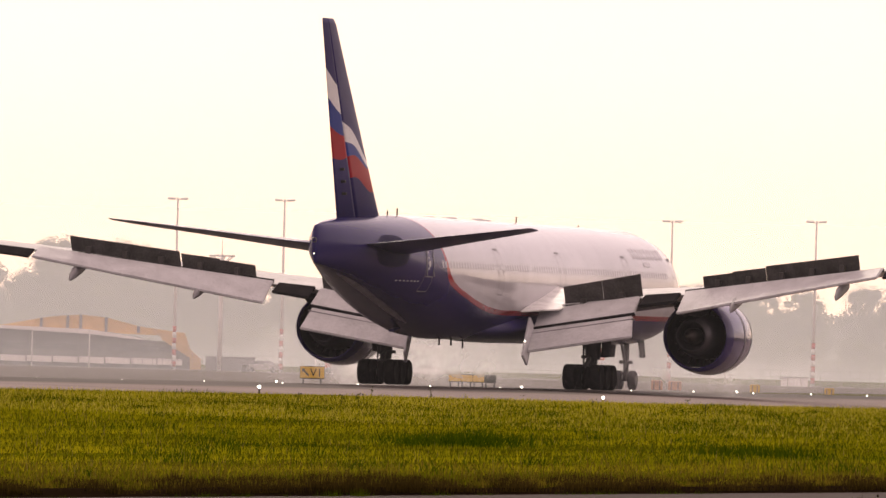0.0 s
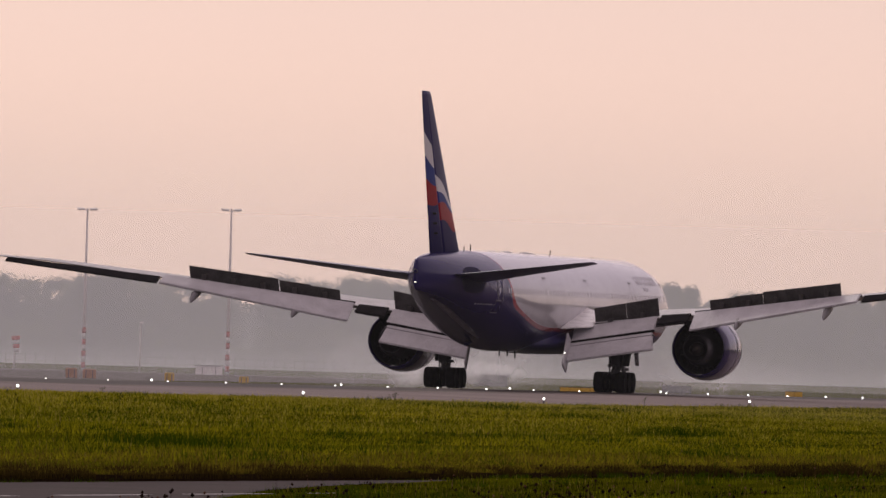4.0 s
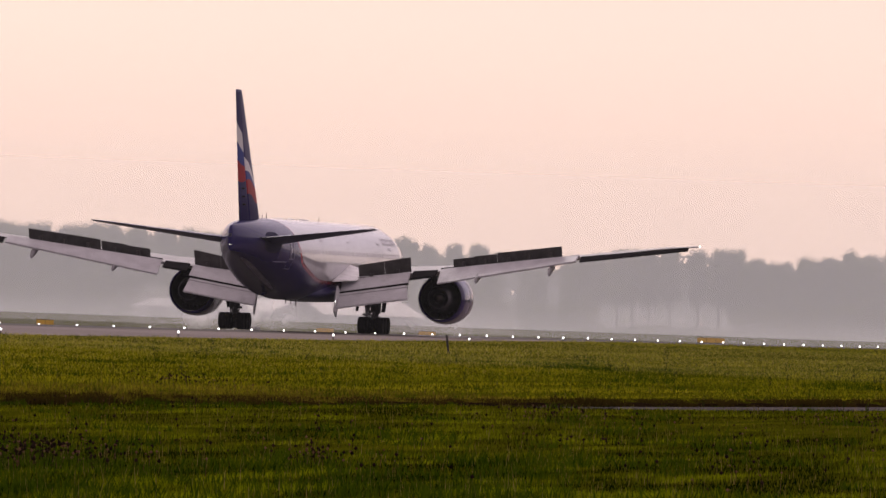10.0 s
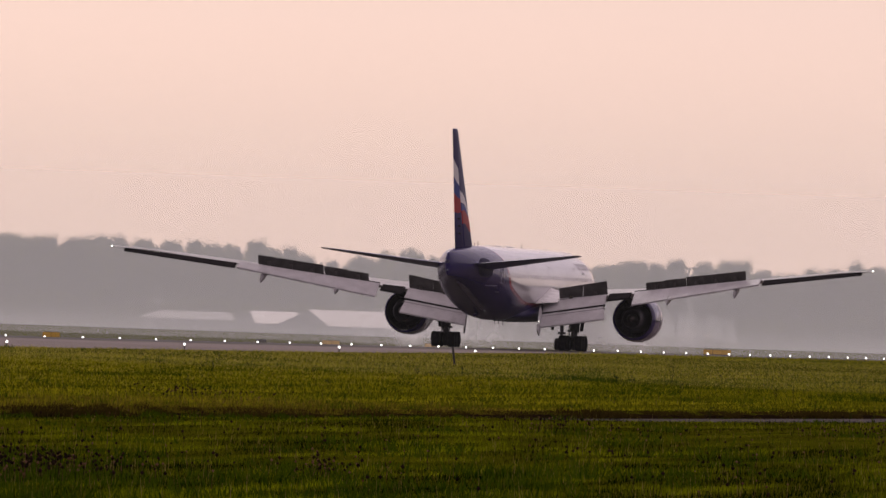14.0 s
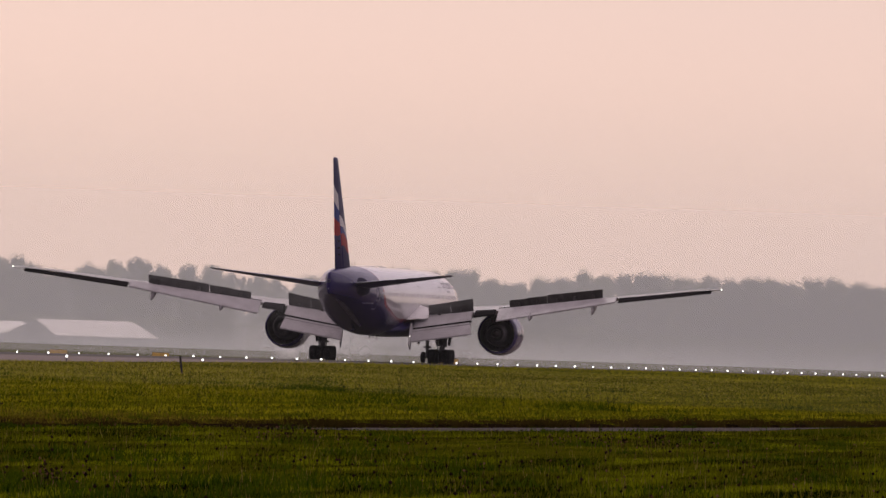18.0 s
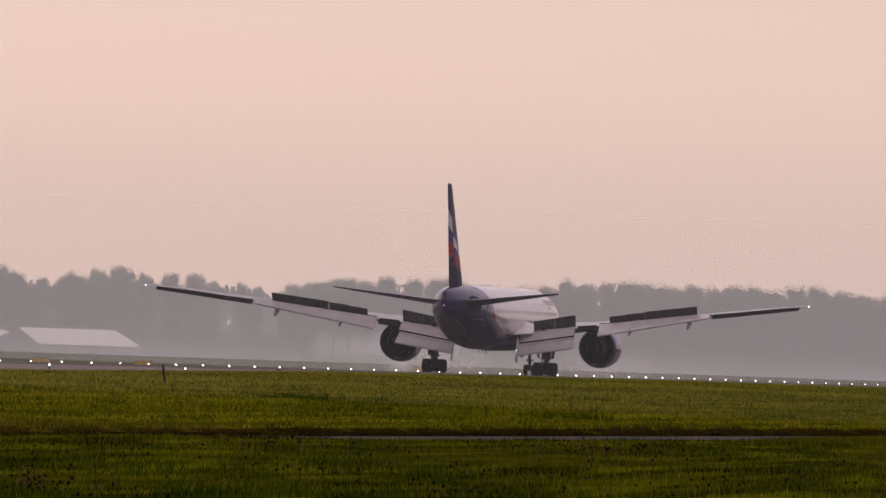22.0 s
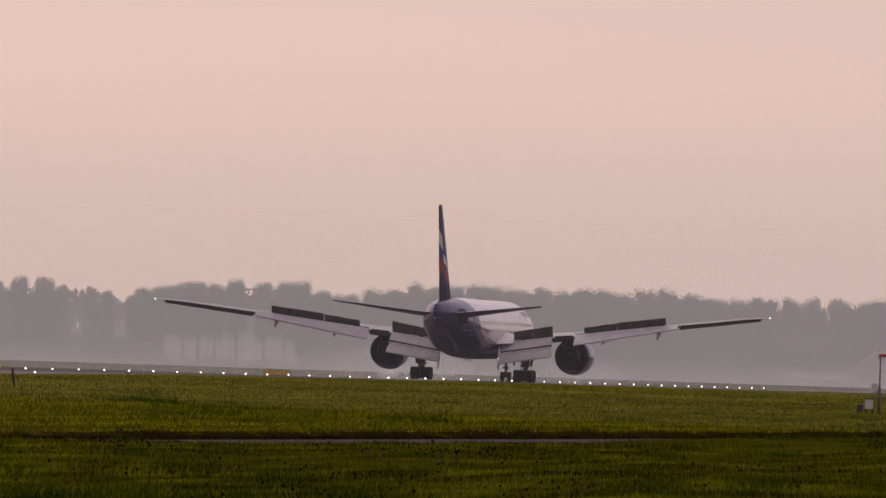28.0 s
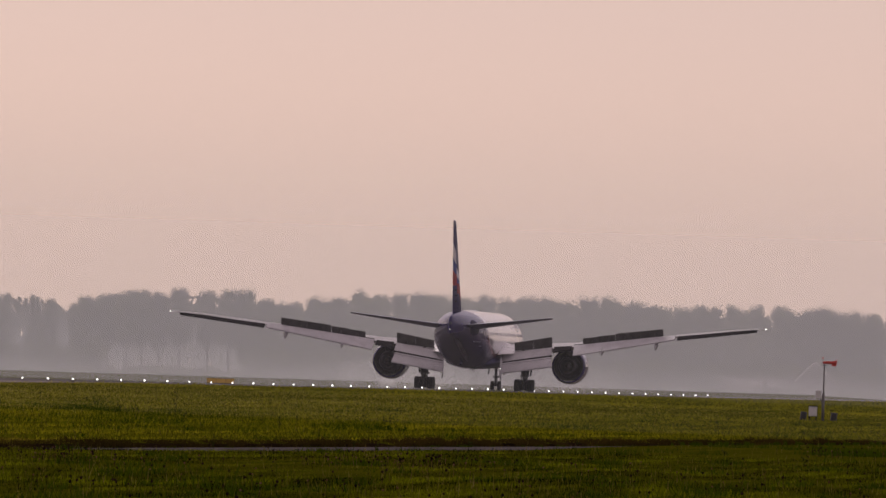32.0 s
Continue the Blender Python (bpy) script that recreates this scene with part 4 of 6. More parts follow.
for i in range(21):
    st = 57.5 + 12.5 * i / 20
    cz, rx, rz = hull(st)
    w_ = 0.2 * min(1.0, 0.25 + i / 6, 0.25 + (20 - i) / 6)
    for o in (-w_, 0.0, w_):
        x = rx * 0.25 + o
        vs.append((x, S(st), cz - rz * math.sqrt(max(0.0, 1 - (x / rx) ** 2)) - 0.014))
fs = [(i * 3 + j, i * 3 + j + 3, i * 3 + j + 4, i * 3 + j + 1) for i in range(20) for j in range(2)]
part("keel_strip", mesh("keel_strip", vs, fs, M_KEEL, True), fus, "painted pale reflection along the underside of the tail")

# ---- water mist blown up by the reversed engines ----
def spray_mist(name, amount, half_w, half_h, seed):
    """Drifting droplets: densest in the middle, ragged, thinning out to the rim."""
    m = bpy.data.materials.new(name)
    m.use_nodes = True
    w = Net(m)
    n, l = w.n, w.l
    n.remove(n["Principled BSDF"])
    rr = w.op('ADD', w.op('POWER', w.op('ABSOLUTE', w.op('DIVIDE', w.x, half_w)), 2.0), w.op('POWER', w.op('ABSOLUTE', w.op('DIVIDE', w.z, half_h)), 2.0))
    soft = w.op('MAXIMUM', w.op('SUBTRACT', 1.0, rr), 0.0)
    tx = n.new("ShaderNodeTexNoise")
    tx.noise_dimensions = '4D'
    tx.inputs["W"].default_value, tx.inputs["Scale"].default_value, tx.inputs["Detail"].default_value = seed, 0.55, 4
    l.new(w.vec, tx.inputs["Vector"])
    ragged = w.op('MAXIMUM', w.op('MULTIPLY_ADD', tx.outputs[0], 3.2, -1.0), 0.0)
    fac = w.op('MINIMUM', w.op('MULTIPLY', w.op('MULTIPLY', soft, ragged), amount), 0.8)
    tp, tl, ms = n.new("ShaderNodeBsdfTransparent"), n.new("ShaderNodeBsdfTranslucent"), n.new("ShaderNodeMixShader")
    tl.inputs[0].default_value = (0.97, 0.96, 0.97, 1)
    l.new(fac, ms.inputs[0])
    l.new(tp.outputs[0], ms.inputs[1])
    l.new(tl.outputs[0], ms.inputs[2])
    l.new(ms.outputs[0], n["Material Output"].inputs[0])
    return m


sprays = []
for k, (x, y, z, half_w, half_h, amount) in enumerate(((-9.0, 14.0, 1.3, 9.0, 2.6, 0.5), (8.5, 14.0, 1.2, 7.0, 2.2, 0.28))):
    vs = [(half_w * (-1 + 2 * i / 12), 0.25 * math.sin(i * 1.3), half_h * (-1 + 2 * j / 4)) for i in range(13) for j in range(5)]
    fs = [(i * 5 + j, i * 5 + j + 5, i * 5 + j + 6, i * 5 + j + 1) for i in range(12) for j in range(4)]
    ob = tagged(new("spray", mesh("spray", vs, fs, spray_mist("spray_droplets_%d" % k, amount, half_w, half_h, 3.0 + 7 * k), True)),
                "pale water spray drifting off the runway below an engine", "spray", kind="stuff")
    sprays.append((ob, x, y, z))

# ---- runway lights ----
def runway_light(name, r, label):
    ob = tagged(new(name), label, "runway light", "runway lights")
    part("housing", turned("housing", ((-0.02, r * 0.7), (0.24, r * 0.55), (0.26, r * 0.4)), M_STEEL, axis='z', seg=12), ob, "grey metal housing")
    part("lamp", turned("lamp", ((0.25, r * 0.4), (0.25 + r * 0.35, r * 0.85), (0.25 + r, r), (0.25 + r * 1.65, r * 0.8), (0.25 + r * 2, 0.02)), M_LAMP, axis='z', seg=12), ob, "glowing white lamp")
    return ob


edge_l = runway_light("runway_edge_light", 0.062, "bright white elevated runway edge light")
cent_l = runway_light("runway_centre_light", 0.058, "small white runway centre line light")
for k in range(-1, 20):
    y = 613.0 + 60 * k
    for c in (30.87, -30.87):
        if y > (1010 if c > 0 else 1100):
            continue
        m_ = Matrix.Translation((LANE + c, y, lift(y) - (camber(y) if c > 0 else 0.38)))
        if k == -1 and c > 0:
            edge_l.matrix_basis = m_
        else:
            copy_thing(edge_l, m_)
for k in range(-3, 78):
    y = 629.3 + 14.89 * k + 0.0057 * k * abs(k)
    m_ = Matrix.Translation((LANE + 0.4, y, lift(y) - 0.28))
    if k == -3:
        cent_l.matrix_basis = m_
    else:
        copy_thing(cent_l, m_ @ Matrix.Scale(float(np.interp(y, (600, 900, 1500), (0.75, 0.95, 1.3))), 4))


# ---- taxiway signs on the far strip ----
def sign_board(b0, b1, elo, ehi, lateral, label, panels=1, dark_end=False, text="", material=None):
    mt = material or M_YEL
    y = abs(lateral) / math.tan(radians((b0 + b1) / 2))
    dist = math.hypot(lateral, y)
    w = dist * radians(abs(b0 - b1)) / math.cos(radians((b0 + b1) / 2)) * 1.0
    zlo = -0.55 + lift(y)
    h = max(0.4, dist * radians(ehi - elo))
    ob = tagged(new("taxiway_sign"), label, "sign", "taxiway signs")
    ob.matrix_basis = pose(lateral, y, zlo, 0, 0, (b0 + b1) / 2)
    top = rise(ehi, dist) - zlo
    base = max(0.12, top - h)
    for k in range(panels):
        pw = w / panels
        cx = -w / 2 + pw * (k + 0.5)
        pn = part("panel", box("panel", pw * 0.97, 0.22, h, M_BLK if dark_end and k == panels - 1 else mt, 0.03), ob, m=pose(cx, 0, base))
        part("rim_frame", box("rim_frame", pw, 0.16, h + 0.1, M_BLK, 0.02), pn, m=pose(0, 0.06, -0.05))
        for o in (-0.35, 0.35):
            part("leg", tube("leg", (cx + o * pw, 0, 0), (cx + o * pw, 0, base), 0.05, M_STEEL), ob)
    if text:
        cu = bpy.data.curves.new("lettering", 'FONT')
        cu.body, cu.size, cu.align_x, cu.extrude = text, h * 1.0, 'CENTER', 0.01
        lt_ = new("lettering", cu)
        bpy.context.view_layer.update()
        me = bpy.data.meshes.new_from_object(lt_.evaluated_get(bpy.context.evaluated_depsgraph_get()))
        bpy.data.objects.remove(lt_)
        me.materials.clear()
        me.materials.append(M_BLK)
        part("lettering", me, ob, "black lettering", m=pose(w * 0.16, -0.125, base + h * 0.15, 90, 0, 0))
        part("arrow", mesh("arrow", [(-0.3, 0, 0.3), (0.02, 0, 0.3), (-0.09, 0, 0.19), (0.3, 0, -0.2), (0.2, 0, -0.3), (-0.19, 0, 0.09), (-0.3, 0, -0.02)], [tuple(range(7))], M_BLK), ob, "black arrow",
             m=pose(-w * 0.27, -0.125, base + h * 0.5) @ Matrix.Diagonal((h * 1.1, 1, h * 1.1, 1)))
    return ob


FARSIDE = LANE - 37.0
sign_board(14.486, 14.39, -0.082, -0.037, FARSIDE, "yellow taxiway sign with black arrow and lettering", text="V1")
sign_board(13.887, 13.702, -0.076, -0.054, FARSIDE, "long yellow taxiway sign with dark end panel", 4, True)
sign_board(11.091, 10.933, -0.091, -0.074, FARSIDE, "long yellow taxiway sign board", 4)
sign_board(10.683, 10.566, -0.085, -0.058, FARSIDE - 40, "grey equipment box on the grass", 3, material=M_WALLG)
sign_board(10.188, 10.119, -0.081, -0.066, FARSIDE, "yellow taxiway sign board", 2)
sign_board(8.654, 8.585, -0.078, -0.060, FARSIDE, "yellow taxiway sign with dark characters", 2)
sign_board(7.535, 7.425, -0.064, -0.046, FARSIDE, "long yellow taxiway sign board", 3)
sign_board(6.20, 6.08, -0.070, -0.058, FARSIDE, "low faded yellow taxiway sign board", 3)
sign_board(9.065, 8.995, -0.082, -0.078, FARSIDE - 30, "low faded yellow taxiway sign board", 2)
sign_board(9.33, 9.29, -0.080, -0.070, FARSIDE, "small dark equipment box on the grass", 1, material=M_POLE)


# ---- flood light masts ----
def flood_mast(b, top_el, dist):
    h = rise(top_el, dist) + 0.5
    ob = tagged(new("flood_light_mast"), "tall slim floodlight mast with red and white base bands", "light mast", "floodlight masts")
    p_ = bearing(b, dist, -0.55)
    ob.matrix_basis = pose(p_.x, p_.y, p_.z, 0, 0, b)
    pole = part("pole", tube("pole", (0, 0, 0), (0, 0, h), 0.24, M_MAST, 10, 0.11), ob, "grey tapered pole")
    for k in range(7):
        z0 = 0.4 + 0.72 * k
        part("band", tube("band", (0, 0, z0), (0, 0, z0 + 0.7), 0.27 - 0.006 * k, M_RR if k % 2 == 0 else M_WR, 10), ob, "red painted band" if k % 2 == 0 else "white painted band")
    part("crossarm", box("crossarm", 2.3, 0.2, 0.1, M_MAST, 0.02), ob, m=pose(0, 0, h - 0.3))
    for o in (-1.05, -0.55, 0.55, 1.05):
        part("floodlight", box("floodlight", 0.48, 0.5, 0.16, M_MAST, 0.04), ob, "flat grey floodlight head", m=pose(o, -0.1, h - 0.22 + 0.05 * abs(o), 18, 0, 0))
    return ob


for b, e in ((14.995, 0.630), (14.566, 0.635), (13.008, 0.592), (12.43, 0.605)):
    flood_mast(b, e, 1772.0)

# lattice mast
lm = tagged(new("radio_mast"), "thin grey radio mast with a crown of aerials", "mast")
p_ = bearing(14.812, 1790, -0.55)
lm.matrix_basis = pose(p_.x, p_.y, p_.z)
part("pole", tube("pole", (0, 0, 0), (0, 0, 14.6), 0.3, M_MAST, 8, 0.22), lm)
for k in range(6):
    a = k * math.pi / 3
    part("aerial_strut", tube("aerial_strut", (0, 0, 13.2), (1.5 * math.cos(a), 1.5 * math.sin(a), 14.4), 0.07, M_MAST, 6), lm)
part("crown_ring", turned("crown_ring", ((14.35, 1.5), (14.35, 1.65), (14.55, 1.65), (14.55, 1.5)), M_MAST, axis='z', seg=16, closed=True), lm)
part("spike", tube("spike", (0, 0, 14.5), (0, 0, 16.2), 0.06, M_MAST, 6), lm)

# windsock by the masts
ws = tagged(new("windsock"), "red and white striped windsock hanging limp on a pole", "windsock")
p_ = bearing(13.285, 1765, -0.55)
ws.matrix_basis = pose(p_.x, p_.y, p_.z)
part("pole", tube("pole", (0, 0, 0), (0, 0, 4.3), 0.09, M_MAST, 8), ws)
for k in range(4):
    part("sock_band", tube("sock_band", (0.12 + 0.04 * k, 0, 4.1 - 0.5 * k), (0.16 + 0.04 * k, 0, 3.62 - 0.5 * k), 0.52 - 0.05 * k, M_SOCK if k % 2 == 0 else M_WR, 10, 0.47 - 0.05 * k), ws)


# ---- buildings in the distance ----
def gable_shed(name, b0, b1, e_ridge, e_eave, dist, label, ridge0, ridge1, gable=0.0, roofing=None):
    """Long low shed, its roof slope facing the runway."""
    x0 = -dist * math.tan(radians(b0 - (b0 + b1) / 2))
    x1 = -dist * math.tan(radians(b1 - (b0 + b1) / 2))
    r0 = -dist * math.tan(radians(ridge0 - (b0 + b1) / 2))
    r1 = -dist * math.tan(radians(ridge1 - (b0 + b1) / 2))
    he, hr = rise(e_eave, dist) + 0.6, rise(e_ridge, dist) + 0.6
    p_ = bearing((b0 + b1) / 2, dist, -0.6)
    ob = tagged(new(name), label, "shed", "farm sheds")
    ob.matrix_basis = pose(p_.x, p_.y, p_.z, 0, 0, (b0 + b1) / 2)
    dy = 7.0
    bm = bmesh.new()
    pts = [(x0, 0, 0), (x1, 0, 0), (x1, 0, he), (x0, 0, he), (r0, dy, hr), (r1, dy, hr), (x0, 2 * dy, 0), (x1, 2 * dy, 0), (x1, 2 * dy, he), (x0, 2 * dy, he)]
    vs = [bm.verts.new(q) for q in pts]
    for q in ((0, 1, 2, 3), (1, 7, 8, 5, 2), (0, 3, 4, 9, 6), (6, 9, 8, 7)):
        bm.faces.new([vs[i] for i in q])
    part("wall", bm_mesh("wall", bm, M_WALLG), ob, "grey clad walls")
    for a, b in (((x0 - 0.3, -0.4, he - 0.1), (x1 + 0.3, -0.4, he - 0.1)), ((x1 + 0.3, 2 * dy + 0.4, he - 0.1), (x0 - 0.3, 2 * dy + 0.4, he - 0.1))):
        r_a, r_b = ((r1, dy, hr + 0.06), (r0, dy, hr + 0.06)) if a[1] < dy else ((r0, dy, hr + 0.06), (r1, dy, hr + 0.06))
        slab("roof", a, b, r_a, r_b, 0.12, roofing or M_ROOF, ob, "corrugated roof slope")
    if gable:
        # end wall turned towards the runway
        xg = -dist * math.tan(radians(gable - (b0 + b1) / 2))
        part("gable_wall", mesh("gable_wall", [(x0, -0.45, 0), (x0, -0.45, he - 0.15), (r0, dy, hr), (xg, 2 * dy, he), (xg, 2 * dy, 0)], [(0, 1, 2, 3, 4)], M_WALLD), ob, "dark gable wall")
    for k in range(3):
        u = (k + 0.7) / 3.4
        part("shed_door", box("shed_door", (x1 - x0) * 0.12, 0.1, he * 0.75, M_UNDER, 0.02), ob, m=pose(x0 + (x1 - x0) * u, -0.06, 0))
    return ob


gable_shed("storage_shed", 9.035, 8.637, 0.058, -0.002, 2350, "long low grey shed with pale sloping roof", 9.125, 8.737, 9.25)
gable_shed("storage_shed", 9.33, 9.07, 0.045, 0.0, 2380, "grey shed with pale roof behind another", 9.36, 9.18, 9.445)
gable_shed("storage_shed", 9.80, 9.42, 0.036, 0.008, 2420, "low hazy shed, its roof greyed to stand in for haze", 9.72, 9.44, roofing=M_HAZEROOF)
gable_shed("storage_shed", 11.75, 11.25, 0.01, -0.02, 2420, "low hazy flat shed among the trees", 11.7, 11.3, roofing=M_HAZEROOF)

# white tent-like house and barn on the far field
hs = tagged(new("farmhouse"), "small dull plastered house with steep gable and white barge boards", "house")
p_ = bearing(5.095, 2400.0, -0.9)
hs.matrix_basis = pose(p_.x, p_.y, p_.z, 0, 0, 5.1)
hw, he_, hr_ = 3.1, 3.0, rise(0.097, 2400) + 0.9
M_HOUSE = mat("dull_plaster", (0.16, 0.15, 0.15), 0.8, var=0.1, scale=1.0)
part("wall", mesh("wall", [(-hw, 0, 0), (hw, 0, 0), (hw, 0, he_), (0, 0, hr_ - 0.2), (-hw, 0, he_), (-hw, 9, 0), (hw, 9, 0), (hw, 9, he_), (0, 9, hr_ - 0.2), (-hw, 9, he_)],
                  [(0, 1, 2, 3, 4), (1, 6, 7, 2), (5, 0, 4, 9), (5, 9, 8, 7, 6)], M_HOUSE), hs, "dull plastered walls")
for sgn in (-1, 1):
    slab("roof", (sgn * (hw + 0.3), -0.3, he_ - 0.2), (0, -0.3, hr_), (0, 9.3, hr_), (sgn * (hw + 0.3), 9.3, he_ - 0.2), 0.2, M_ROOF if sgn > 0 else M_WALLG, hs, "roof slope")
    slab("barge_board", (sgn * (hw + 0.3), -0.42, he_ - 0.3), (0, -0.42, hr_ - 0.25), (0, -0.42, hr_ + 0.2), (sgn * (hw + 0.3), -0.42, he_ + 0.1), 0.1, M_WHITEF, hs, "white barge board")
part("window", box("window", 1.2, 0.1, 1.0, M_GLASS, 0.02), hs, m=pose(0, -0.05, 2.0))
bn = tagged(new("barn"), "low reddish barn with three pale dormers", "barn")
p_ = bearing(5.33, 2400, -0.9)
bn.matrix_basis = pose(p_.x, p_.y, p_.z, 0, 0, 5.3)
part("wall", box("wall", 11, 8, 1.7, M_BRICK, 0.02), bn)
slab("roof", (-5.8, -0.4, 1.6), (5.8, -0.4, 1.6), (5.8, 4, 3.3), (-5.8, 4, 3.3), 0.15, M_BRICK, bn, "dull red roof slope")
slab("roof", (5.8, 8.4, 1.6), (-5.8, 8.4, 1.6), (-5.8, 4, 3.3), (5.8, 4, 3.3), 0.15, M_BRICK, bn)
for o in (-3.0, 0.0, 3.0):
    part("dormer", box("dormer", 1.1, 1.0, 0.75, M_WR, 0.05), bn, "pale dormer front", m=pose(o, 0.6, 1.95))

# terminal hall with timber-coloured arched roof
hall = tagged(new("terminal_hall"), "low airport hall with pale roofs and a glowing timber-clad arch", "hall")
HD = 1820.0
p_ = bearing(15.3, HD, -0.55)
hall.matrix_basis = pose(p_.x, p_.y, p_.z, 0, 0, 15.3)


def hx(b):
    return -HD * math.tan(radians(b - 15.3))


def hz(e):
    return rise(e, HD) + 0.55


def hall_strip(name, pts, y, depth, material, label=""):
    """Prism drawn by its outline of (bearing, elevation) on the hall front."""
    k = len(pts)
    vs = [(hx(b), y, max(0.0, hz(e))) for b, e in pts] + [(hx(b), y + depth, max(0.0, hz(e))) for b, e in pts]
    fs = [tuple(range(k)), tuple(range(2 * k - 1, k - 1, -1))] + [(q, q + k, (q + 1) % k + k, (q + 1) % k) for q in range(k)]
    return part(name, mesh(name, vs, fs, material), hall, label)


hall_strip("wall", ((16.6, 0.075), (15.7, 0.085), (15.34, 0.07), (15.0, 0.045), (14.9, -0.02), (14.9, -0.09), (16.6, -0.09)), 0.5, 18, M_WALLG, "grey hall walls")
hall_strip("arched_front", ((15.70, 0.097), (15.666, 0.103), (15.53, 0.13), (15.45, 0.141), (15.372, 0.147), (15.266, 0.138), (15.136, 0.106), (14.954, 0.084), (14.954, 0.072), (15.196, 0.075), (15.34, 0.089)), -0.6, 8, M_ORANGE,
           "sunlit orange timber arch front")
for b in (15.53, 15.424, 15.372, 15.27, 15.14):
    e = float(np.interp(-b, (-15.7, -15.53, -15.372, -15.266, -15.136), (0.10, 0.13, 0.147, 0.138, 0.106)))
    hall_strip("arch_rib", ((b + 0.006, e + 0.001), (b - 0.006, e + 0.001), (b - 0.006, 0.08), (b + 0.006, 0.08)), -0.9, 0.35, M_WALLG)
hall_strip("roof", ((16.6, 0.105), (15.696, 0.097), (15.34, 0.090), (15.196, 0.070), (15.10, 0.052), (15.196, 0.058), (15.34, 0.072), (15.7, 0.085), (16.6, 0.09)), -1.8, 14, M_ROOF, "pale curved roof edge")
hall_strip("strut", ((15.06, 0.085), (14.954, 0.084), (14.93, 0.02), (14.885, -0.02), (14.885, -0.09), (14.93, -0.09), (14.93, -0.015), (15.044, 0.055)), -1.2, 1.0, M_ORANGE, "orange timber end frame")
for e0, e1, mt_, lb in ((0.032, 0.006, M_GLASS, "dark window band"), (-0.02, -0.044, M_ROOF, "pale canopy band"), (-0.046, -0.074, M_GLASS, "dark ground floor glazing")):
    for q in range(9):
        b0 = 15.9 - 0.105 * q
        hall_strip("window" if mt_ is M_GLASS else "canopy", ((b0, e0), (b0 - 0.1, e0 - 0.002), (b0 - 0.1, e1 - 0.002), (b0, e1)), 0.3 if mt_ is M_GLASS else -1.5, 0.25 if mt_ is M_GLASS else 2.2, mt_, lb if q == 0 else "")
for b in (15.565, 15.335):
    p_ = bearing(b, HD - 40, -0.55)
    lp = tagged(new("lamp_post"), "slim pale lamp post before the hall", "lamp post", "lamp posts")
    lp.matrix_basis = pose(p_.x, p_.y, p_.z)
    part("pole", tube("pole", (0, 0, 0), (0, 0, 4.6), 0.1, M_WR, 8, 0.06), lp)
    part("lamp_head", box("lamp_head", 0.5, 0.25, 0.12, M_WR, 0.03), lp, m=pose(0.15, 0, 4.6))

# covered parking: long pale canopy on posts, parked vehicles, sheds and barriers
CD = 1780.0
cp = tagged(new("canopy"), "long pale canopy roof on thin posts", "canopy")
p_ = bearing(14.14, CD, -0.55)
cp.matrix_basis = pose(p_.x, p_.y, p_.z, 0, 0, 14.14)
cw = CD * radians(14.379 - 13.903)
ch_ = rise(0.055, CD) + 0.55
part("roof", box("roof", cw, 5, 0.45, M_ROOF, 0.08), cp, "pale fascia and roof", m=pose(0, 0, ch_ - 0.3))
# posts in pale paint, which stands in for haze
for q in range(5):
    part("post", tube("post", (-cw / 2 + 0.6 + q * (cw - 1.2) / 4, 0, 0), (-cw / 2 + 0.6 + q * (cw - 1.2) / 4, 0, ch_ - 0.2), 0.1, M_WR, 8), cp)


def parked_car(b, dist, material, label, h=1.45, length=4.3):
    ob = tagged(new("car"), label, "car", "parked vehicles")
    q = bearing(b, dist, -0.55)
    ob.matrix_basis = pose(q.x, q.y, q.z, 0, 0, b)
    rings_ = []
    for x_, lo, hi in ((-0.5, 0.45, 0.75), (-0.47, 0.3, 0.9), (-0.28, 0.28, 0.98), (-0.14, 0.28, 1.0), (0.3, 0.28, 1.0), (0.45, 0.28, 0.95), (0.5, 0.4, 0.8)):
        rings_.append([(x_ * length, -0.85, lo), (x_ * length, 0.85, lo), (x_ * length, 0.85, hi), (x_ * length, -0.85, hi)])
    part("body", loft("body", rings_, material, False), ob)
    rings_ = []
    for x_, hi in ((-0.3, 0.98), (-0.16, h), (0.22, h), (0.42, 0.98)):
        rings_.append([(x_ * length, -0.72, 0.95), (x_ * length, 0.72, 0.95), (x_ * length, 0.66, hi), (x_ * length, -0.66, hi)])
    part("cabin", loft("cabin", rings_, M_GLASS, False), ob, "dark glazed cabin")
    for x_ in (-0.31, 0.31):
        for s_ in (-0.8, 0.8):
            part("wheel", turned("wheel", ((-0.1, 0.1), (-0.1, 0.31), (0.1, 0.31), (0.1, 0.1)), M_TYRE, axis='y', seg=16), ob, m=pose(x_ * length, s_, 0.31))
    return ob


# car bodies take pale colours that put the haze into them
parked_car(14.186, 1762, M_HAZEGREY, "parked car on the apron road, grey paled for haze")
parked_car(14.092, 1762, M_WHITEBOX, "parked car on the apron road, whitened for haze")
parked_car(13.976, 1762, M_ROOF, "parked car on the apron road, paled for haze")
parked_car(14.64, 1762, M_HAZEGREY, "parked car by the mast, grey paled for haze")
tk = tagged(new("truck"), "dark truck with white front parked by the sign", "truck", "parked vehicles")
p_ = bearing(14.35, 1762, -0.55)
tk.matrix_basis = pose(p_.x, p_.y, p_.z, 0, 0, 14.3)
part("cab", box("cab", 0.9, 2.2, 1.4, M_RR, 0.1), tk, "red and white cab", m=pose(-0.75, 0, 0.5))
part("cargo_box", box("cargo_box", 1.5, 2.3, 1.7, M_UNDER, 0.06), tk, "dark cargo box", m=pose(0.5, 0, 0.5))
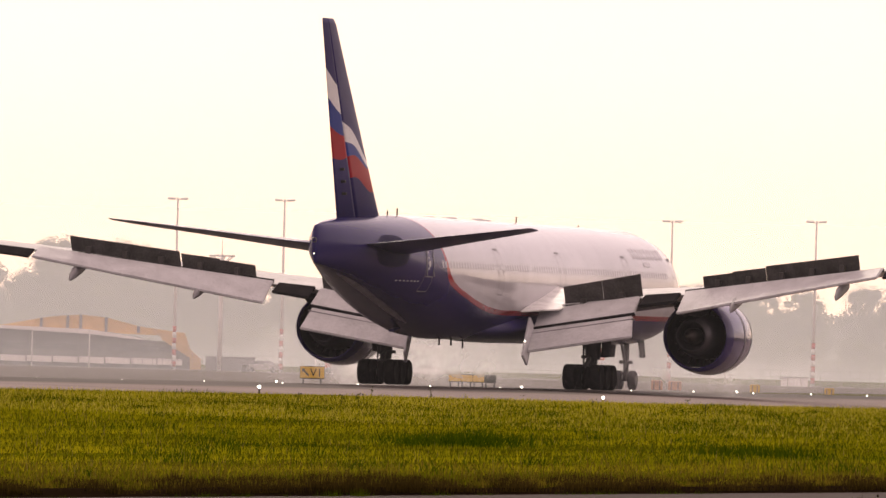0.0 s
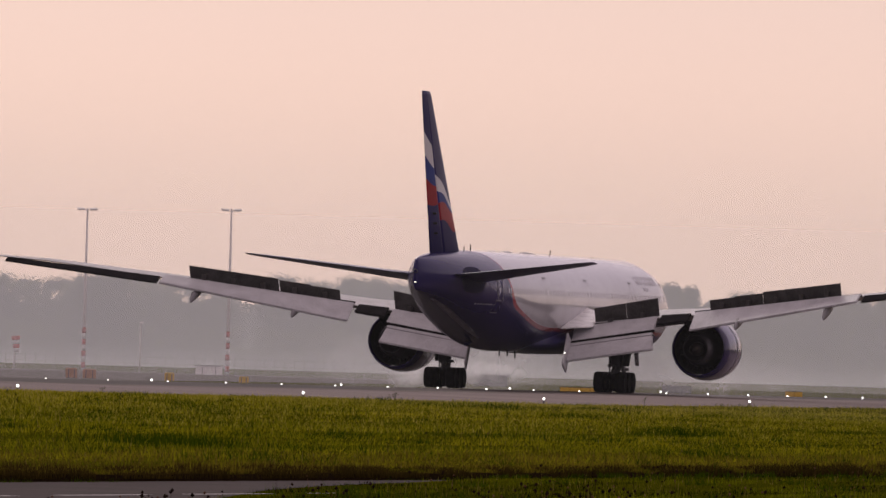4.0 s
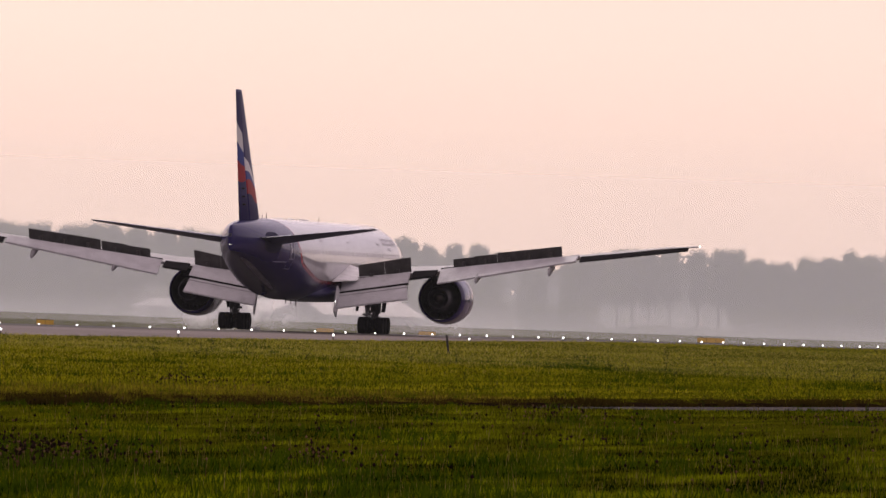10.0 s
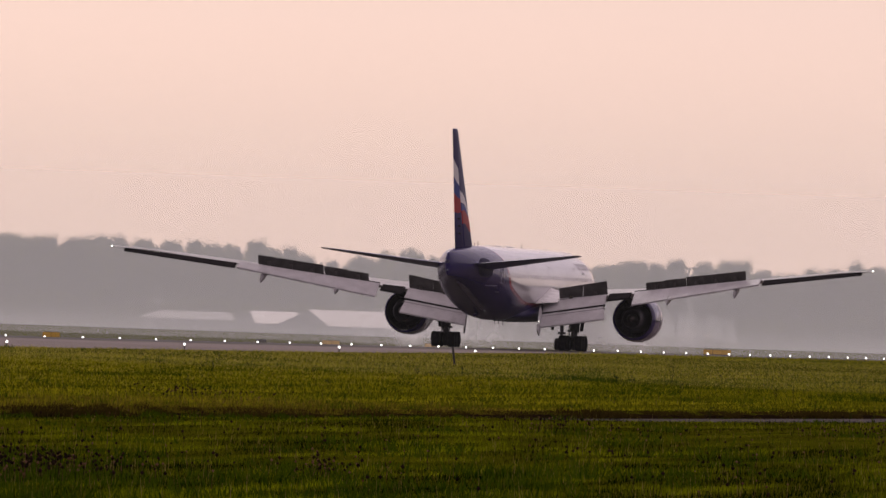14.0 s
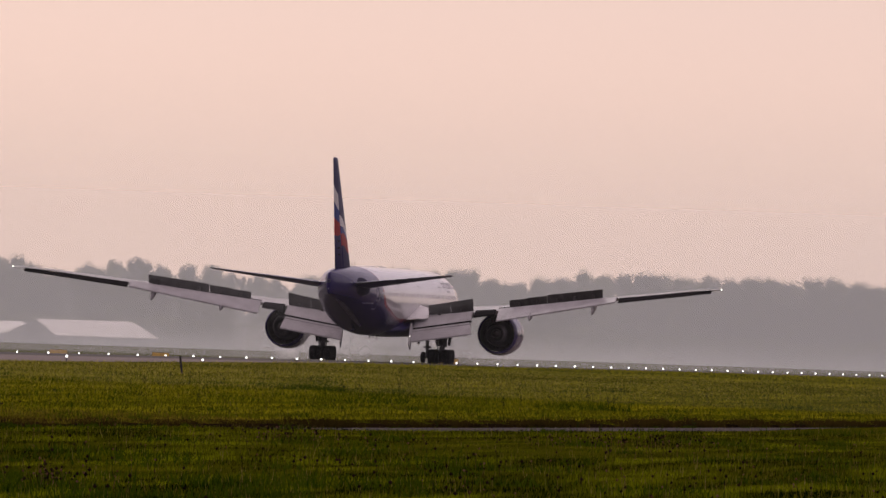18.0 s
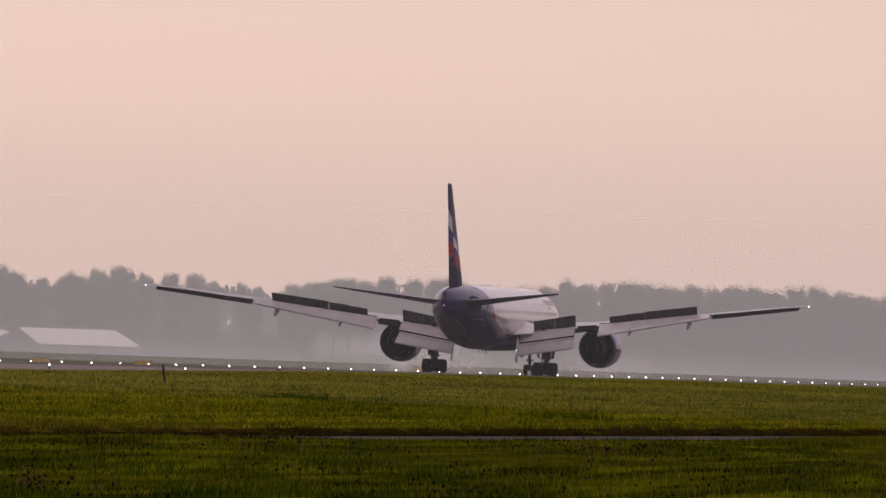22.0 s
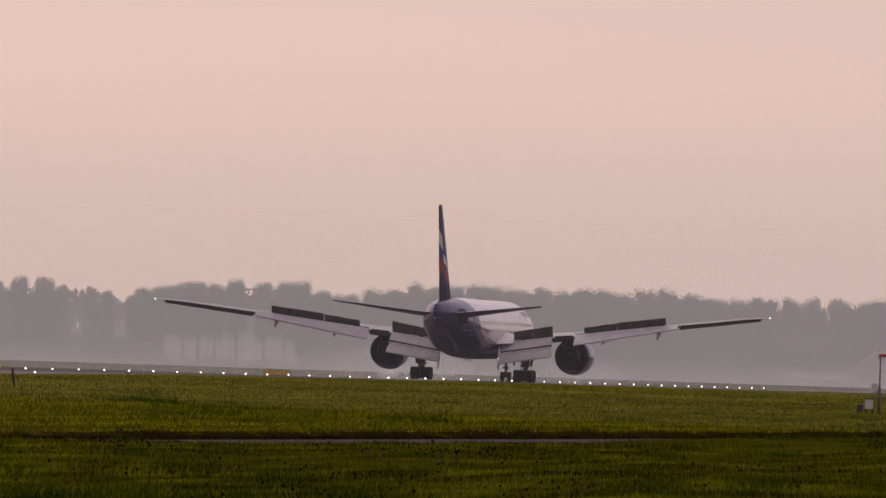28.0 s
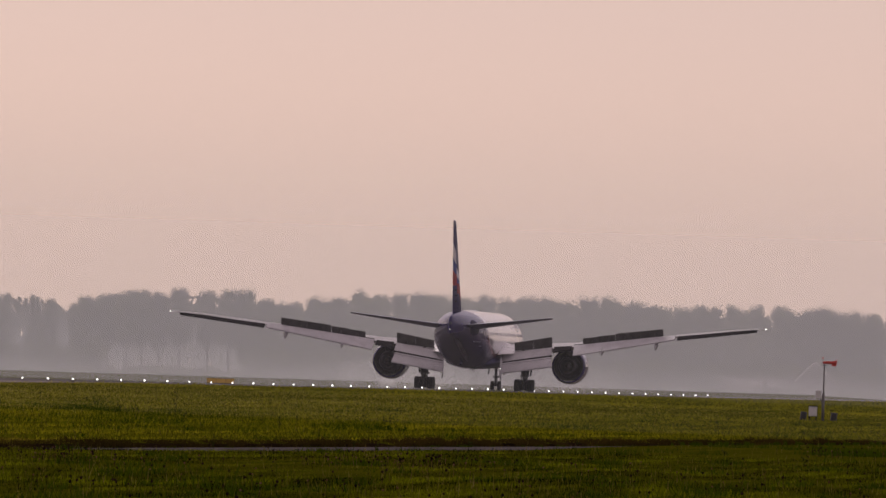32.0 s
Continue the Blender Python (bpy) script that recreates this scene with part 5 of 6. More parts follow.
for o in (-0.7, 0.7):
    part("wheel", turned("wheel", ((-0.15, 0.1), (-0.15, 0.42), (0.15, 0.42), (0.15, 0.1)), M_TYRE, axis='y', seg=16), tk, m=pose(o, -1.0, 0.42))


def low_block(name, b0, b1, etop, dist, material, label, cat, depth=4.0, rim=True):
    q = bearing((b0 + b1) / 2, dist, -0.6)
    ob = tagged(new(name), label, cat)
    ob.matrix_basis = pose(q.x, q.y, q.z, 0, 0, (b0 + b1) / 2)
    w_ = dist * radians(b0 - b1)
    h_ = rise(etop, dist) + 0.6
    part("body", box("body", w_, depth, h_, material, 0.06), ob)
    if rim:
        part("top_rim", box("top_rim", w_ + 0.2, depth + 0.2, 0.14, M_WALLG, 0.03), ob, m=pose(0, 0, h_))
    for q_ in range(max(2, int(w_ / 1.6))):
        part("rib", box("rib", 0.08, 0.06, h_ * 0.92, M_WALLG, 0.01), ob, m=pose(-w_ / 2 + (q_ + 0.5) * w_ / max(2, int(w_ / 1.6)), -depth / 2 - 0.03, 0))
    return ob


low_block("low_building", 14.867, 14.669, -0.01, 1800, M_WALLG, "low grey service building in the haze", "building", 8)
low_block("generator_box", 14.723, 14.695, -0.036, 1760, M_UNDER, "dark generator box on the apron", "box", 2)
low_block("white_container", 12.556, 12.449, -0.030, 1760, M_ROOF, "pale container beside the mast", "container", 3)
low_block("grey_container", 11.436, 11.303, -0.037, 1500, M_WALLG, "grey ribbed container on the grass", "container", 3)
for b0, b1, e1, mt_, lb in ((13.009, 12.955, -0.056, M_BARR, "orange-red work barrier on the grass"), (12.68, 12.641, -0.061, M_YEL, "small yellow marker sign on the grass"), (12.381, 12.342, -0.068, M_YEL, "small yellow marker sign on the grass"),
                        (13.077, 13.031, -0.054, M_BARR, "faded red and white barrier on the grass")):
    low_block("work_barrier", b0, b1, e1, 1250, mt_, lb, "barrier", 0.4, False)
for b, e, d_ in ((12.781, 0.136, 1900), (14.426, 0.052, 1800)):
    p_ = bearing(b, d_, -0.55)
    lp = tagged(new("lamp_post"), "slim grey lamp post in the haze", "lamp post", "lamp posts")
    lp.matrix_basis = pose(p_.x, p_.y, p_.z)
    h_ = rise(e, d_) + 0.5
    part("pole", tube("pole", (0, 0, 0), (0, 0, h_), 0.11, M_MAST, 8, 0.06), lp)
    part("lamp_head", box("lamp_head", 0.6, 0.3, 0.14, M_MAST, 0.03), lp, m=pose(0.15, 0, h_))
# wire fence behind the far strip
fn = tagged(new("fence"), "thin grey wire fence beyond the runway strip", "fence")
for q in range(90):
    b = 11.6 + 0.04 * q
    p_ = bearing(b, 1765, -0.6)
    part("post", tube("post", (p_.x, p_.y, -0.6), (p_.x, p_.y, 1.5), 0.025, M_POLE, 5), fn)
for z_ in (0.6, 1.4):
    rings_ = []
    for q in range(46):
        p_ = bearing(11.6 + 0.08 * q, 1765, 0)
        rings_.append([(p_.x, p_.y, z_), (p_.x, p_.y + 0.02, z_ + 0.02), (p_.x, p_.y, z_ + 0.03)])
    part("wire", loft("wire", rings_, M_POLE, False), fn)
# ---- small things on the meadow ----
def turf(x, y):
    return ground_z(x, y)


post_b, post_d = 8.53, 790.0
p_ = bearing(post_b, post_d)
mp = tagged(new("marker_post"), "short leaning black wooden marker post in the grass", "post")
mp.matrix_basis = pose(p_.x, p_.y, turf(p_.x, p_.y) - 0.1, 0, -8, 8)
part("shaft", box("shaft", 0.12, 0.12, 1.05, M_POST, 0.015), mp)
part("cap", box("cap", 0.14, 0.14, 0.05, M_POST, 0.012), mp, m=pose(0, 0, 1.05))

vd = 893.0
p_ = bearing(5.06, vd)
vz = turf(p_.x, p_.y)
vh = rise(0.108, vd) - vz
vn = tagged(new("wind_vane_mast"), "slim grey weather mast with red wind vane and small box", "weather mast")
vn.matrix_basis = pose(p_.x, p_.y, vz, 0, 0, 5)
part("pole", tube("pole", (0, 0, 0), (0, 0, vh - 0.15), 0.055, M_POLE, 10, 0.04), vn)
part("lower_sleeve", tube("lower_sleeve", (0, 0, 0), (0, 0, 1.75), 0.085, M_POLE, 10), vn)
part("instrument_box", box("instrument_box", 0.36, 0.25, 0.5, M_WHITEBOX, 0.03), vn, "pale instrument box", m=pose(-0.32, 0, 1.4))
part("bracket", tube("bracket", (-0.2, 0, 1.35), (0, 0, 1.15), 0.04, M_POLE, 8), vn)
part("crossarm", box("crossarm", 0.4, 0.05, 0.05, M_POLE, 0.01), vn, m=pose(0, 0, vh - 0.42))
part("vane_body", turned("vane_body", ((-0.12, 0.02), (-0.08, 0.09), (0.3, 0.1), (0.6, 0.07), (0.7, 0.03)), M_REDV, axis='x', seg=14), vn, "red vane body", m=pose(0, 0, vh - 0.22))
part("vane_tail", slab("t", (0.45, 0, -0.2), (0.75, 0, -0.22), (0.8, 0, 0.18), (0.5, 0, 0.08), 0.03, M_REDV, None).data, vn, "red tail fin", m=pose(0, 0, vh - 0.22))
bpy.data.objects.remove(bpy.data.objects["t"])
part("propeller", box("propeller", 0.06, 0.3, 0.14, M_REDV, 0.02), vn, m=pose(-0.1, 0, vh - 0.02))

p_ = bearing(5.10, vd)
cb = tagged(new("electric_cabinet"), "small white electric cabinet with dark roof and legs", "cabinet")
cb.matrix_basis = pose(p_.x, p_.y, turf(p_.x, p_.y), 0, 0, 5)
part("body", box("body", 0.52, 0.4, 0.62, M_WHITEBOX, 0.03), cb, m=pose(0, 0, 0.25))
part("roof_cap", box("roof_cap", 0.62, 0.5, 0.06, M_UNDER, 0.02), cb, "dark roof cap", m=pose(0, 0, 0.87))
part("door", box("door", 0.42, 0.02, 0.5, M_WHITEBOX, 0.005), cb, m=pose(0, -0.212, 0.31))
for o in (-0.2, 0.2):
    part("leg", box("leg", 0.08, 0.3, 0.27, M_UNDER, 0.01), cb, m=pose(o, 0, 0))
for b in (5.139, 5.017):
    p_ = bearing(b, vd + 2)
    bk = tagged(new("ground_lamp_drum"), "black drum-shaped ground lamp", "drum", "drums by the mast")
    bk.matrix_basis = pose(p_.x, p_.y, turf(p_.x, p_.y), 0, 6, 0)
    part("drum", turned("drum", ((0, 0.19), (0.02, 0.2), (0.42, 0.19), (0.46, 0.16)), M_BLK, axis='z', seg=16), bk)
    part("hood", turned("hood", ((0.44, 0.21), (0.5, 0.2), (0.52, 0.05)), M_BLK, axis='z', seg=16), bk)

# ---- the tree line ----
TOPS = ((3.0, 0.30), (4.86, 0.286), (5.02, 0.309), (5.2, 0.31), (5.63, 0.285), (5.73, 0.312), (6.04, 0.308), (6.38, 0.319), (6.68, 0.309), (6.92, 0.313), (7.14, 0.265), (7.25, 0.28), (7.32, 0.276),
        (7.42, 0.307), (7.65, 0.295), (7.80, 0.291), (8.0, 0.283), (8.11, 0.225), (8.16, 0.27), (8.31, 0.28), (8.53, 0.281), (8.72, 0.314), (8.84, 0.298), (8.92, 0.292), (9.0, 0.235), (9.13, 0.285),
        (9.32, 0.316), (9.76, 0.328), (9.96, 0.317), (10.14, 0.324), (10.5, 0.332), (10.63, 0.338), (11.23, 0.323), (11.95, 0.345), (12.3, 0.32), (12.65, 0.302), (12.9, 0.318), (13.22, 0.295), (13.28, 0.285),
        (13.46, 0.33), (13.54, 0.28), (13.60, 0.07), (13.66, 0.28), (13.70, 0.31), (13.88, 0.24), (14.05, 0.30), (14.29, 0.322), (14.62, 0.288), (14.76, 0.32), (14.93, 0.365), (15.2, 0.42), (15.46, 0.46), (15.6, 0.30), (16.5, 0.33), (18.0, 0.34))
rng = random.Random(5)


def tree_thing(seed, h, width, low):
    """Poplar-like tree of height h: tapered trunk with limbs, crown of uneven leafy lobes with gaps between."""
    r = random.Random(seed)
    trunk = [tube("trunk", (0, 0, -0.3), (0.1, 0, h * 0.5), 0.16 + h * 0.009, M_BARK, 8, 0.1), tube("trunk", (0.1, 0, h * 0.5), (0.0, 0.1, h * 0.9), 0.1, M_BARK, 6, 0.03)]
    verts, faces = [], []

    def leaf(p0, s_):
        a1 = Vector((r.uniform(-1, 1), r.uniform(-1, 1), r.uniform(-1, 1))).normalized() * s_
        a2 = a1.orthogonal().normalized() * s_ * r.uniform(0.5, 0.9)
        o = len(verts)
        verts.extend((p0 - a1, p0 + a2, p0 + a1, p0 - a2))
        faces.append((o, o + 1, o + 2, o + 3))

    def lobe(c, rad, n_leaf):
        # dense inner twigs and leaves, then loose single leaves round them
        bm = bmesh.new()
        bmesh.ops.create_icosphere(bm, subdivisions=1, radius=1.0)
        o = len(verts)
        off = Vector((r.uniform(0, 50), r.uniform(0, 50), r.uniform(0, 50)))
        for v in bm.verts:
            k_ = rad * 0.66 * (1 + 0.55 * noise.noise(v.co * 1.6 + off) + 0.35 * noise.noise(v.co * 4.0 + off))
            verts.append(Vector((c.x + v.co.x * k_, c.y + v.co.y * k_, c.z + v.co.z * k_ * 1.3)))
        bm.verts.index_update()
        for f in bm.faces:
            faces.append(tuple(o + v.index for v in f.verts))
        bm.free()
        for q in range(n_leaf):
            d = Vector((r.gauss(0, 1), r.gauss(0, 1), r.gauss(0, 1))).normalized() * rad * r.uniform(0.5, 1.0) ** 0.7 * 1.28
            leaf(c + Vector((d.x, d.y, d.z * 1.3)), r.uniform(0.08, 0.19))

    # upswept limbs, each ending in a lobe; tall column with a rounded head
    n_l = 22
    for k in range(n_l):
        u = (k + r.random()) / n_l
        z = h * (low + (0.93 - low) * u)
        full = min(1.0, 0.5 + u * 1.6) * math.sqrt(max(0.0, 1 - max(0.0, (u - 0.6) / 0.5) ** 2))
        reach = width * 0.36 * full * r.uniform(0.4, 1.05)
        a = k * 2.4 + r.uniform(-0.5, 0.5)
        tip = Vector((reach * math.cos(a), reach * math.sin(a), min(h * 0.92, z + reach * 0.35)))
        if k % 2 == 0:
            trunk.append(tube("limb", (0.05, 0, max(0.5, z - reach * 0.6)), tip, 0.07, M_BARK, 5, 0.02))
        lobe(tip, width * r.uniform(0.15, 0.23) * (1.05 - 0.15 * u), 105)
    for k in range(3):
        a = k * 2.1 + seed
        lobe(Vector((width * 0.17 * math.cos(a), width * 0.17 * math.sin(a), h * (0.89 + 0.02 * k))), width * 0.17, 110)
    ob = tagged(new("tree"), "tall leafy poplar in the hazy tree line", "tree", "tree line")
    part("trunk", join("trunk", trunk), ob, "brown bark trunk and limbs")
    part("crown", mesh("crown", verts, faces, M_LEAF), ob, "dense green leaf crown with an uneven outline")
    return ob


kinds = [tree_thing(100 + k, 15.0, (5.4, 6.0, 4.8, 6.6, 5.4, 5.0)[k], (0.12, 0.2, 0.1, 0.16, 0.32, 0.08)[k]) for k in range(6)]
# openings in the belt where the sky shows through: bearing, half width, top of the opening
GAPS = ((8.285, 0.014, 8.0), (8.105, 0.01, 7.0), (10.455, 0.035, 4.5), (12.355, 0.03, 6.0), (13.6, 0.022, 30.0))


def opening(b):
    for c, hwid, zt in GAPS:
        if abs(b - c) < hwid:
            return zt
    return 3.4 + 3.4 * noise.noise(Vector((b * 47.0, 0.0, 7.0))) if 7.39 < b < 7.95 else 0.0


used = [False] * 6
tb, te_ = [q[0] for q in TOPS], [q[1] for q in TOPS]
for row, (dist, step, scl) in enumerate(((2500.0, 0.082, 1.0), (2530.0, 0.095, 0.94))):
    b = 4.2 + row * 0.05
    while b < 16.3:
        e = float(np.interp(b, tb, te_))
        top = rise(e, dist) + 0.05
        h = top * scl * rng.uniform(0.97, 1.06)
        thin = 7.39 < b < 7.95
        slit = any(abs(b - c) < hwid + 0.03 for c, hwid, zt in GAPS)
        # beyond this bearing the trees are broad and stand apart
        broad = 1.4 if b > 11.9 else 1.0
        if broad > 1:
            h *= rng.uniform(0.99, 1.06) if row == 0 else rng.uniform(0.8, 1.0)
        if h > 6 and not slit and not (thin and row > 0):
            k = 4 if thin else (1, 3, 0)[rng.randrange(3)] if broad > 1 else rng.randrange(6)
            p_ = bearing(b, dist + rng.uniform(-9, 9), -0.05)
            f_ = h / 15.0
            m_ = pose(p_.x, p_.y, p_.z, 0, 0, rng.uniform(0, 360)) @ Matrix.Diagonal((f_ * broad * rng.uniform(0.85, 1.15), f_ * broad * rng.uniform(0.85, 1.15), f_, 1))
            if not used[k]:
                kinds[k].matrix_basis = m_
                used[k] = True
            else:
                c_ = copy_thing(kinds[k], m_)
                c_.matrix_basis = m_
        b += step * broad * rng.uniform(0.75, 1.4)

# broad dark trees standing before the belt
for b, e in ((13.05, 0.30), (12.98, 0.32), (12.90, 0.325), (12.82, 0.325), (12.74, 0.31), (12.69, 0.26), (10.02, 0.10), (9.93, 0.13)):
    h = rise(e, 2445.0) + 0.1
    p_ = bearing(b, 2445 + rng.uniform(-6, 6), -0.08)
    f_ = h / 15.0
    m_ = pose(p_.x, p_.y, p_.z, 0, 0, rng.uniform(0, 360)) @ Matrix.Diagonal((f_ * 1.25, f_ * 1.25, f_, 1))
    copy_thing(kinds[3], m_).matrix_basis = m_

# deeper wood behind the first two rows
wv, wf = [], []
rw_ = random.Random(21)
b = 4.1
while b < 16.4:
    e = float(np.interp(b, tb, te_)) * (0.93 + 0.10 * noise.noise(Vector((b * 7.0, 1.0, 0.0))) + 0.08 * noise.noise(Vector((b * 23.0, 2.0, 0.0))) + 0.05 * noise.noise(Vector((b * 71.0, 3.0, 0.0))))
    top = (rise(e, 2600.0) + 0.05) * (0.86 if b > 11.9 else 1.0)
    zmin = opening(b)
    if top > 4:
        for q in range(44):
            z = top * rw_.random() ** 0.8 * rw_.uniform(0.85, 1.0)
            if z < zmin * rw_.uniform(0.8, 1.15):
                continue
            p_ = bearing(b + rw_.uniform(-0.008, 0.008), 2600 + rw_.uniform(-8, 8), z - 0.05)
            s_ = rw_.uniform(0.45, 0.9) if z < 0.75 * top else rw_.uniform(0.25, 0.55)
            a1 = Vector((rw_.uniform(-1, 1), rw_.uniform(-1, 1), rw_.uniform(-1, 1))).normalized() * s_
            a2 = a1.orthogonal().normalized() * s_ * 0.8
            o = len(wv)
            wv += [p_ - a1, p_ + a2, p_ + a1, p_ - a2]
            wf.append((o, o + 1, o + 2, o + 3))
    b += 0.0042
tagged(new("far_wood", mesh("far_wood", wv, wf, M_LEAF)), "deeper green wood behind the tree line", "wood", kind="stuff")

# hazy distant wood, seen through the openings of the belt
dv, df_ = [], []
for b0, b1 in ((7.25, 8.45), (10.25, 10.65), (12.15, 12.55), (13.45, 13.75)):
    b = b0
    while b < b1:
        top = 6.0 + 2.0 * noise.noise(Vector((b * 11.0, 6.0, 0.0))) + 1.2 * noise.noise(Vector((b * 43.0, 8.0, 0.0)))
        for q in range(26):
            p_ = bearing(b + rw_.uniform(-0.01, 0.01), 2900 + rw_.uniform(-10, 10), top * rw_.random() ** 0.8)
            a1 = Vector((rw_.uniform(-1, 1), rw_.uniform(-1, 1), rw_.uniform(-1, 1))).normalized() * rw_.uniform(0.4, 0.8)
            a2 = a1.orthogonal().normalized() * 0.5
            o = len(dv)
            dv += [p_ - a1, p_ + a2, p_ + a1, p_ - a2]
            df_.append((o, o + 1, o + 2, o + 3))
        b += 0.005
tagged(new("distant_wood", mesh("distant_wood", dv, df_, M_LEAF)), "low distant wood fading into the haze", "wood", kind="stuff")

# hedge and scrub at the foot of the trees, open below the thin rows
hv, hf = [], []
rs = random.Random(9)
b = 4.2
while b < 16.3:
    gap = opening(b) > 0
    hmax = 0.4 + 2.0 * max(0.0, noise.noise(Vector((b * 14.0, 4, 0))) + 0.2) if gap else 4.6 + 2.4 * noise.noise(Vector((b * 3.1, 0, 0))) + (2.0 if b > 11 else 0)
    for q in range(16):
        p_ = bearing(b + rs.uniform(-0.02, 0.02), 2485 + rs.uniform(-6, 10), -0.05 + hmax * rs.random() ** 0.8)
        s_ = rs.uniform(0.22, 0.55)
        a1 = Vector((rs.uniform(-1, 1), rs.uniform(-1, 1), rs.uniform(-1, 1))).normalized() * s_
        a2 = a1.orthogonal().normalized() * s_ * 0.8
        o = len(hv)
        hv += [p_ - a1, p_ + a2, p_ + a1, p_ - a2]
        hf.append((o, o + 1, o + 2, o + 3))
    b += 0.0035
b = 11.9
while b < 12.42:
    for q in range(22):
        p_ = bearing(b + rs.uniform(-0.02, 0.02), 2445 + rs.uniform(-6, 6), -0.08 + (2.9 + 1.5 * noise.noise(Vector((b * 9.0, 2, 0)))) * rs.random() ** 0.8)
        s_ = rs.uniform(0.22, 0.5)
        a1 = Vector((rs.uniform(-1, 1), rs.uniform(-1, 1), rs.uniform(-1, 1))).normalized() * s_
        a2 = a1.orthogonal().normalized() * s_ * 0.8
        o = len(hv)
        hv += [p_ - a1, p_ + a2, p_ + a1, p_ - a2]
        hf.append((o, o + 1, o + 2, o + 3))
    b += 0.0035
tagged(new("hedge", mesh("hedge", hv, hf, M_LEAF)), "dark green scrub hedge below the trees", "hedge", kind="stuff")

# ---- grass blades ----
nr_ = np.random.RandomState(3)


def clump(x, y):
    """Uneven growth: every small patch of turf has a height of its own."""
    f = np.ones(len(x))
    for cx_, cy_, am in ((0.35, 1.6, 0.36), (1.3, 9.0, 0.4)):
        i, j = np.floor(x / cx_ + 0.35 * np.sin(y * 2.1 / cy_)), np.floor(y / cy_ + 0.35 * np.sin(x * 1.7 / cx_))
        hsh = np.sin(i * 12.9898 + j * 78.233) * 43758.5453
        f = f * (1 - am + 2 * am * (hsh - np.floor(hsh)))
    return f


def blades(name, n, b0, b1, r0, r1, hgt, wid, material, label, keep, lean=0.35, power=1.0, strip=None, fall=1.6):
    """Upright tapered blades scattered over a sector of the meadow."""
    rr = (r0 ** (2 - power) + (r1 ** (2 - power) - r0 ** (2 - power)) * nr_.rand(n)) ** (1 / (2 - power))
    bb = np.radians(b0 + (b1 - b0) * nr_.rand(n))
    x, y = -rr * np.sin(bb), rr * np.cos(bb)
    if strip:
        y = r0 + (r1 - r0) * nr_.rand(n)
        x = -65.8 + 0.034 * (y - 277.0) - strip[0] - (strip[1] - strip[0]) * nr_.rand(n) ** fall
    gx_ = np.array([ground_z(float(a), float(c)) for a, c in zip(x, y)])
    rf = -65.8 + 0.034 * (y - 277.0)
    rw = np.interp(y, [a for a, c in ROAD_W], [c for a, c in ROAD_W])
    d_far, d_near = rf - x, x - rf - rw
    ok = keep(x, y, d_far, d_near)
    x, y, z0, d_far, d_near = x[ok], y[ok], gx_[ok], d_far[ok], d_near[ok]
    k = len(x)
    h = hgt * (0.55 + 0.75 * nr_.rand(k)) * (0.85 + 0.2 * np.sin(x * 0.31 + 1.7 * np.sin(y * 0.05)) * np.sin(y * 0.043)) * clump(x, y)
    w = wid * (0.6 + 0.8 * nr_.rand(k))
    a = nr_.rand(k) * np.pi
    la, lm_ = nr_.rand(k) * 2 * np.pi, lean * h * nr_.rand(k)
    v = np.empty((k, 3, 3))
    v[:, 0] = np.stack((x - w * np.cos(a), y - w * np.sin(a), z0 - 0.03), 1)
    v[:, 1] = np.stack((x + w * np.cos(a), y + w * np.sin(a), z0 - 0.03), 1)
    v[:, 2] = np.stack((x + lm_ * np.cos(la), y + lm_ * np.sin(la), z0 + h), 1)
    me = bpy.data.meshes.new(name)
    me.vertices.add(3 * k)
    me.vertices.foreach_set("co", v.ravel())
    me.loops.add(3 * k)
    me.loops.foreach_set("vertex_index", np.arange(3 * k, dtype=np.int32))
    me.polygons.add(k)
    me.polygons.foreach_set("loop_start", np.arange(0, 3 * k, 3, dtype=np.int32))
    me.materials.append(material)
    me.update(calc_edges=True)
    return tagged(new(name, me), label, "grass", kind="stuff")


blades("near_grass", 460000, 4.0, 15.8, 140, 480, 0.10, 0.0065, M_GRASSN, "lush green meadow grass, clump shadows in its colour", lambda x, y, f_, n_: (n_ > 0.05) & (n_ < 75), lean=0.8, power=1.3)
blades("meadow_grass", 520000, 3.2, 15.8, 250, 1050, 0.12, 0.014, M_GRASS, "green and yellowish mown meadow grass", lambda x, y, f_, n_: (f_ > 0.3) & (x > EDGE + 0.5), lean=1.1, power=1.3)
blades("far_meadow_grass", 90000, 4.4, 9.5, 1000, 1750, 0.15, 0.03, M_GRASS, "green meadow grass far along the runway", lambda x, y, f_, n_: (f_ > 0.3) & (x > EDGE + 0.5), power=1.0)
blades("pale_grass", 320000, 3.2, 15.8, 420, 1050, 0.13, 0.012, M_PALEG, "pale straw-tipped seeding grass towards the runway", lambda x, y, f_, n_: (x < -76 - 55 * nr_.rand(len(x))) & (x > EDGE + 0.3), lean=0.9, power=1.3)
blades("grass_stalks", 26000, 3.2, 15.8, 160, 900, 0.21, 0.005, M_STALK, "thin straw-coloured seed stalks in the grass", lambda x, y, f_, n_: ((f_ > 0.6) & (x > EDGE + 1.0)) | ((n_ > 0.3) & (n_ < 60)), power=1.5)


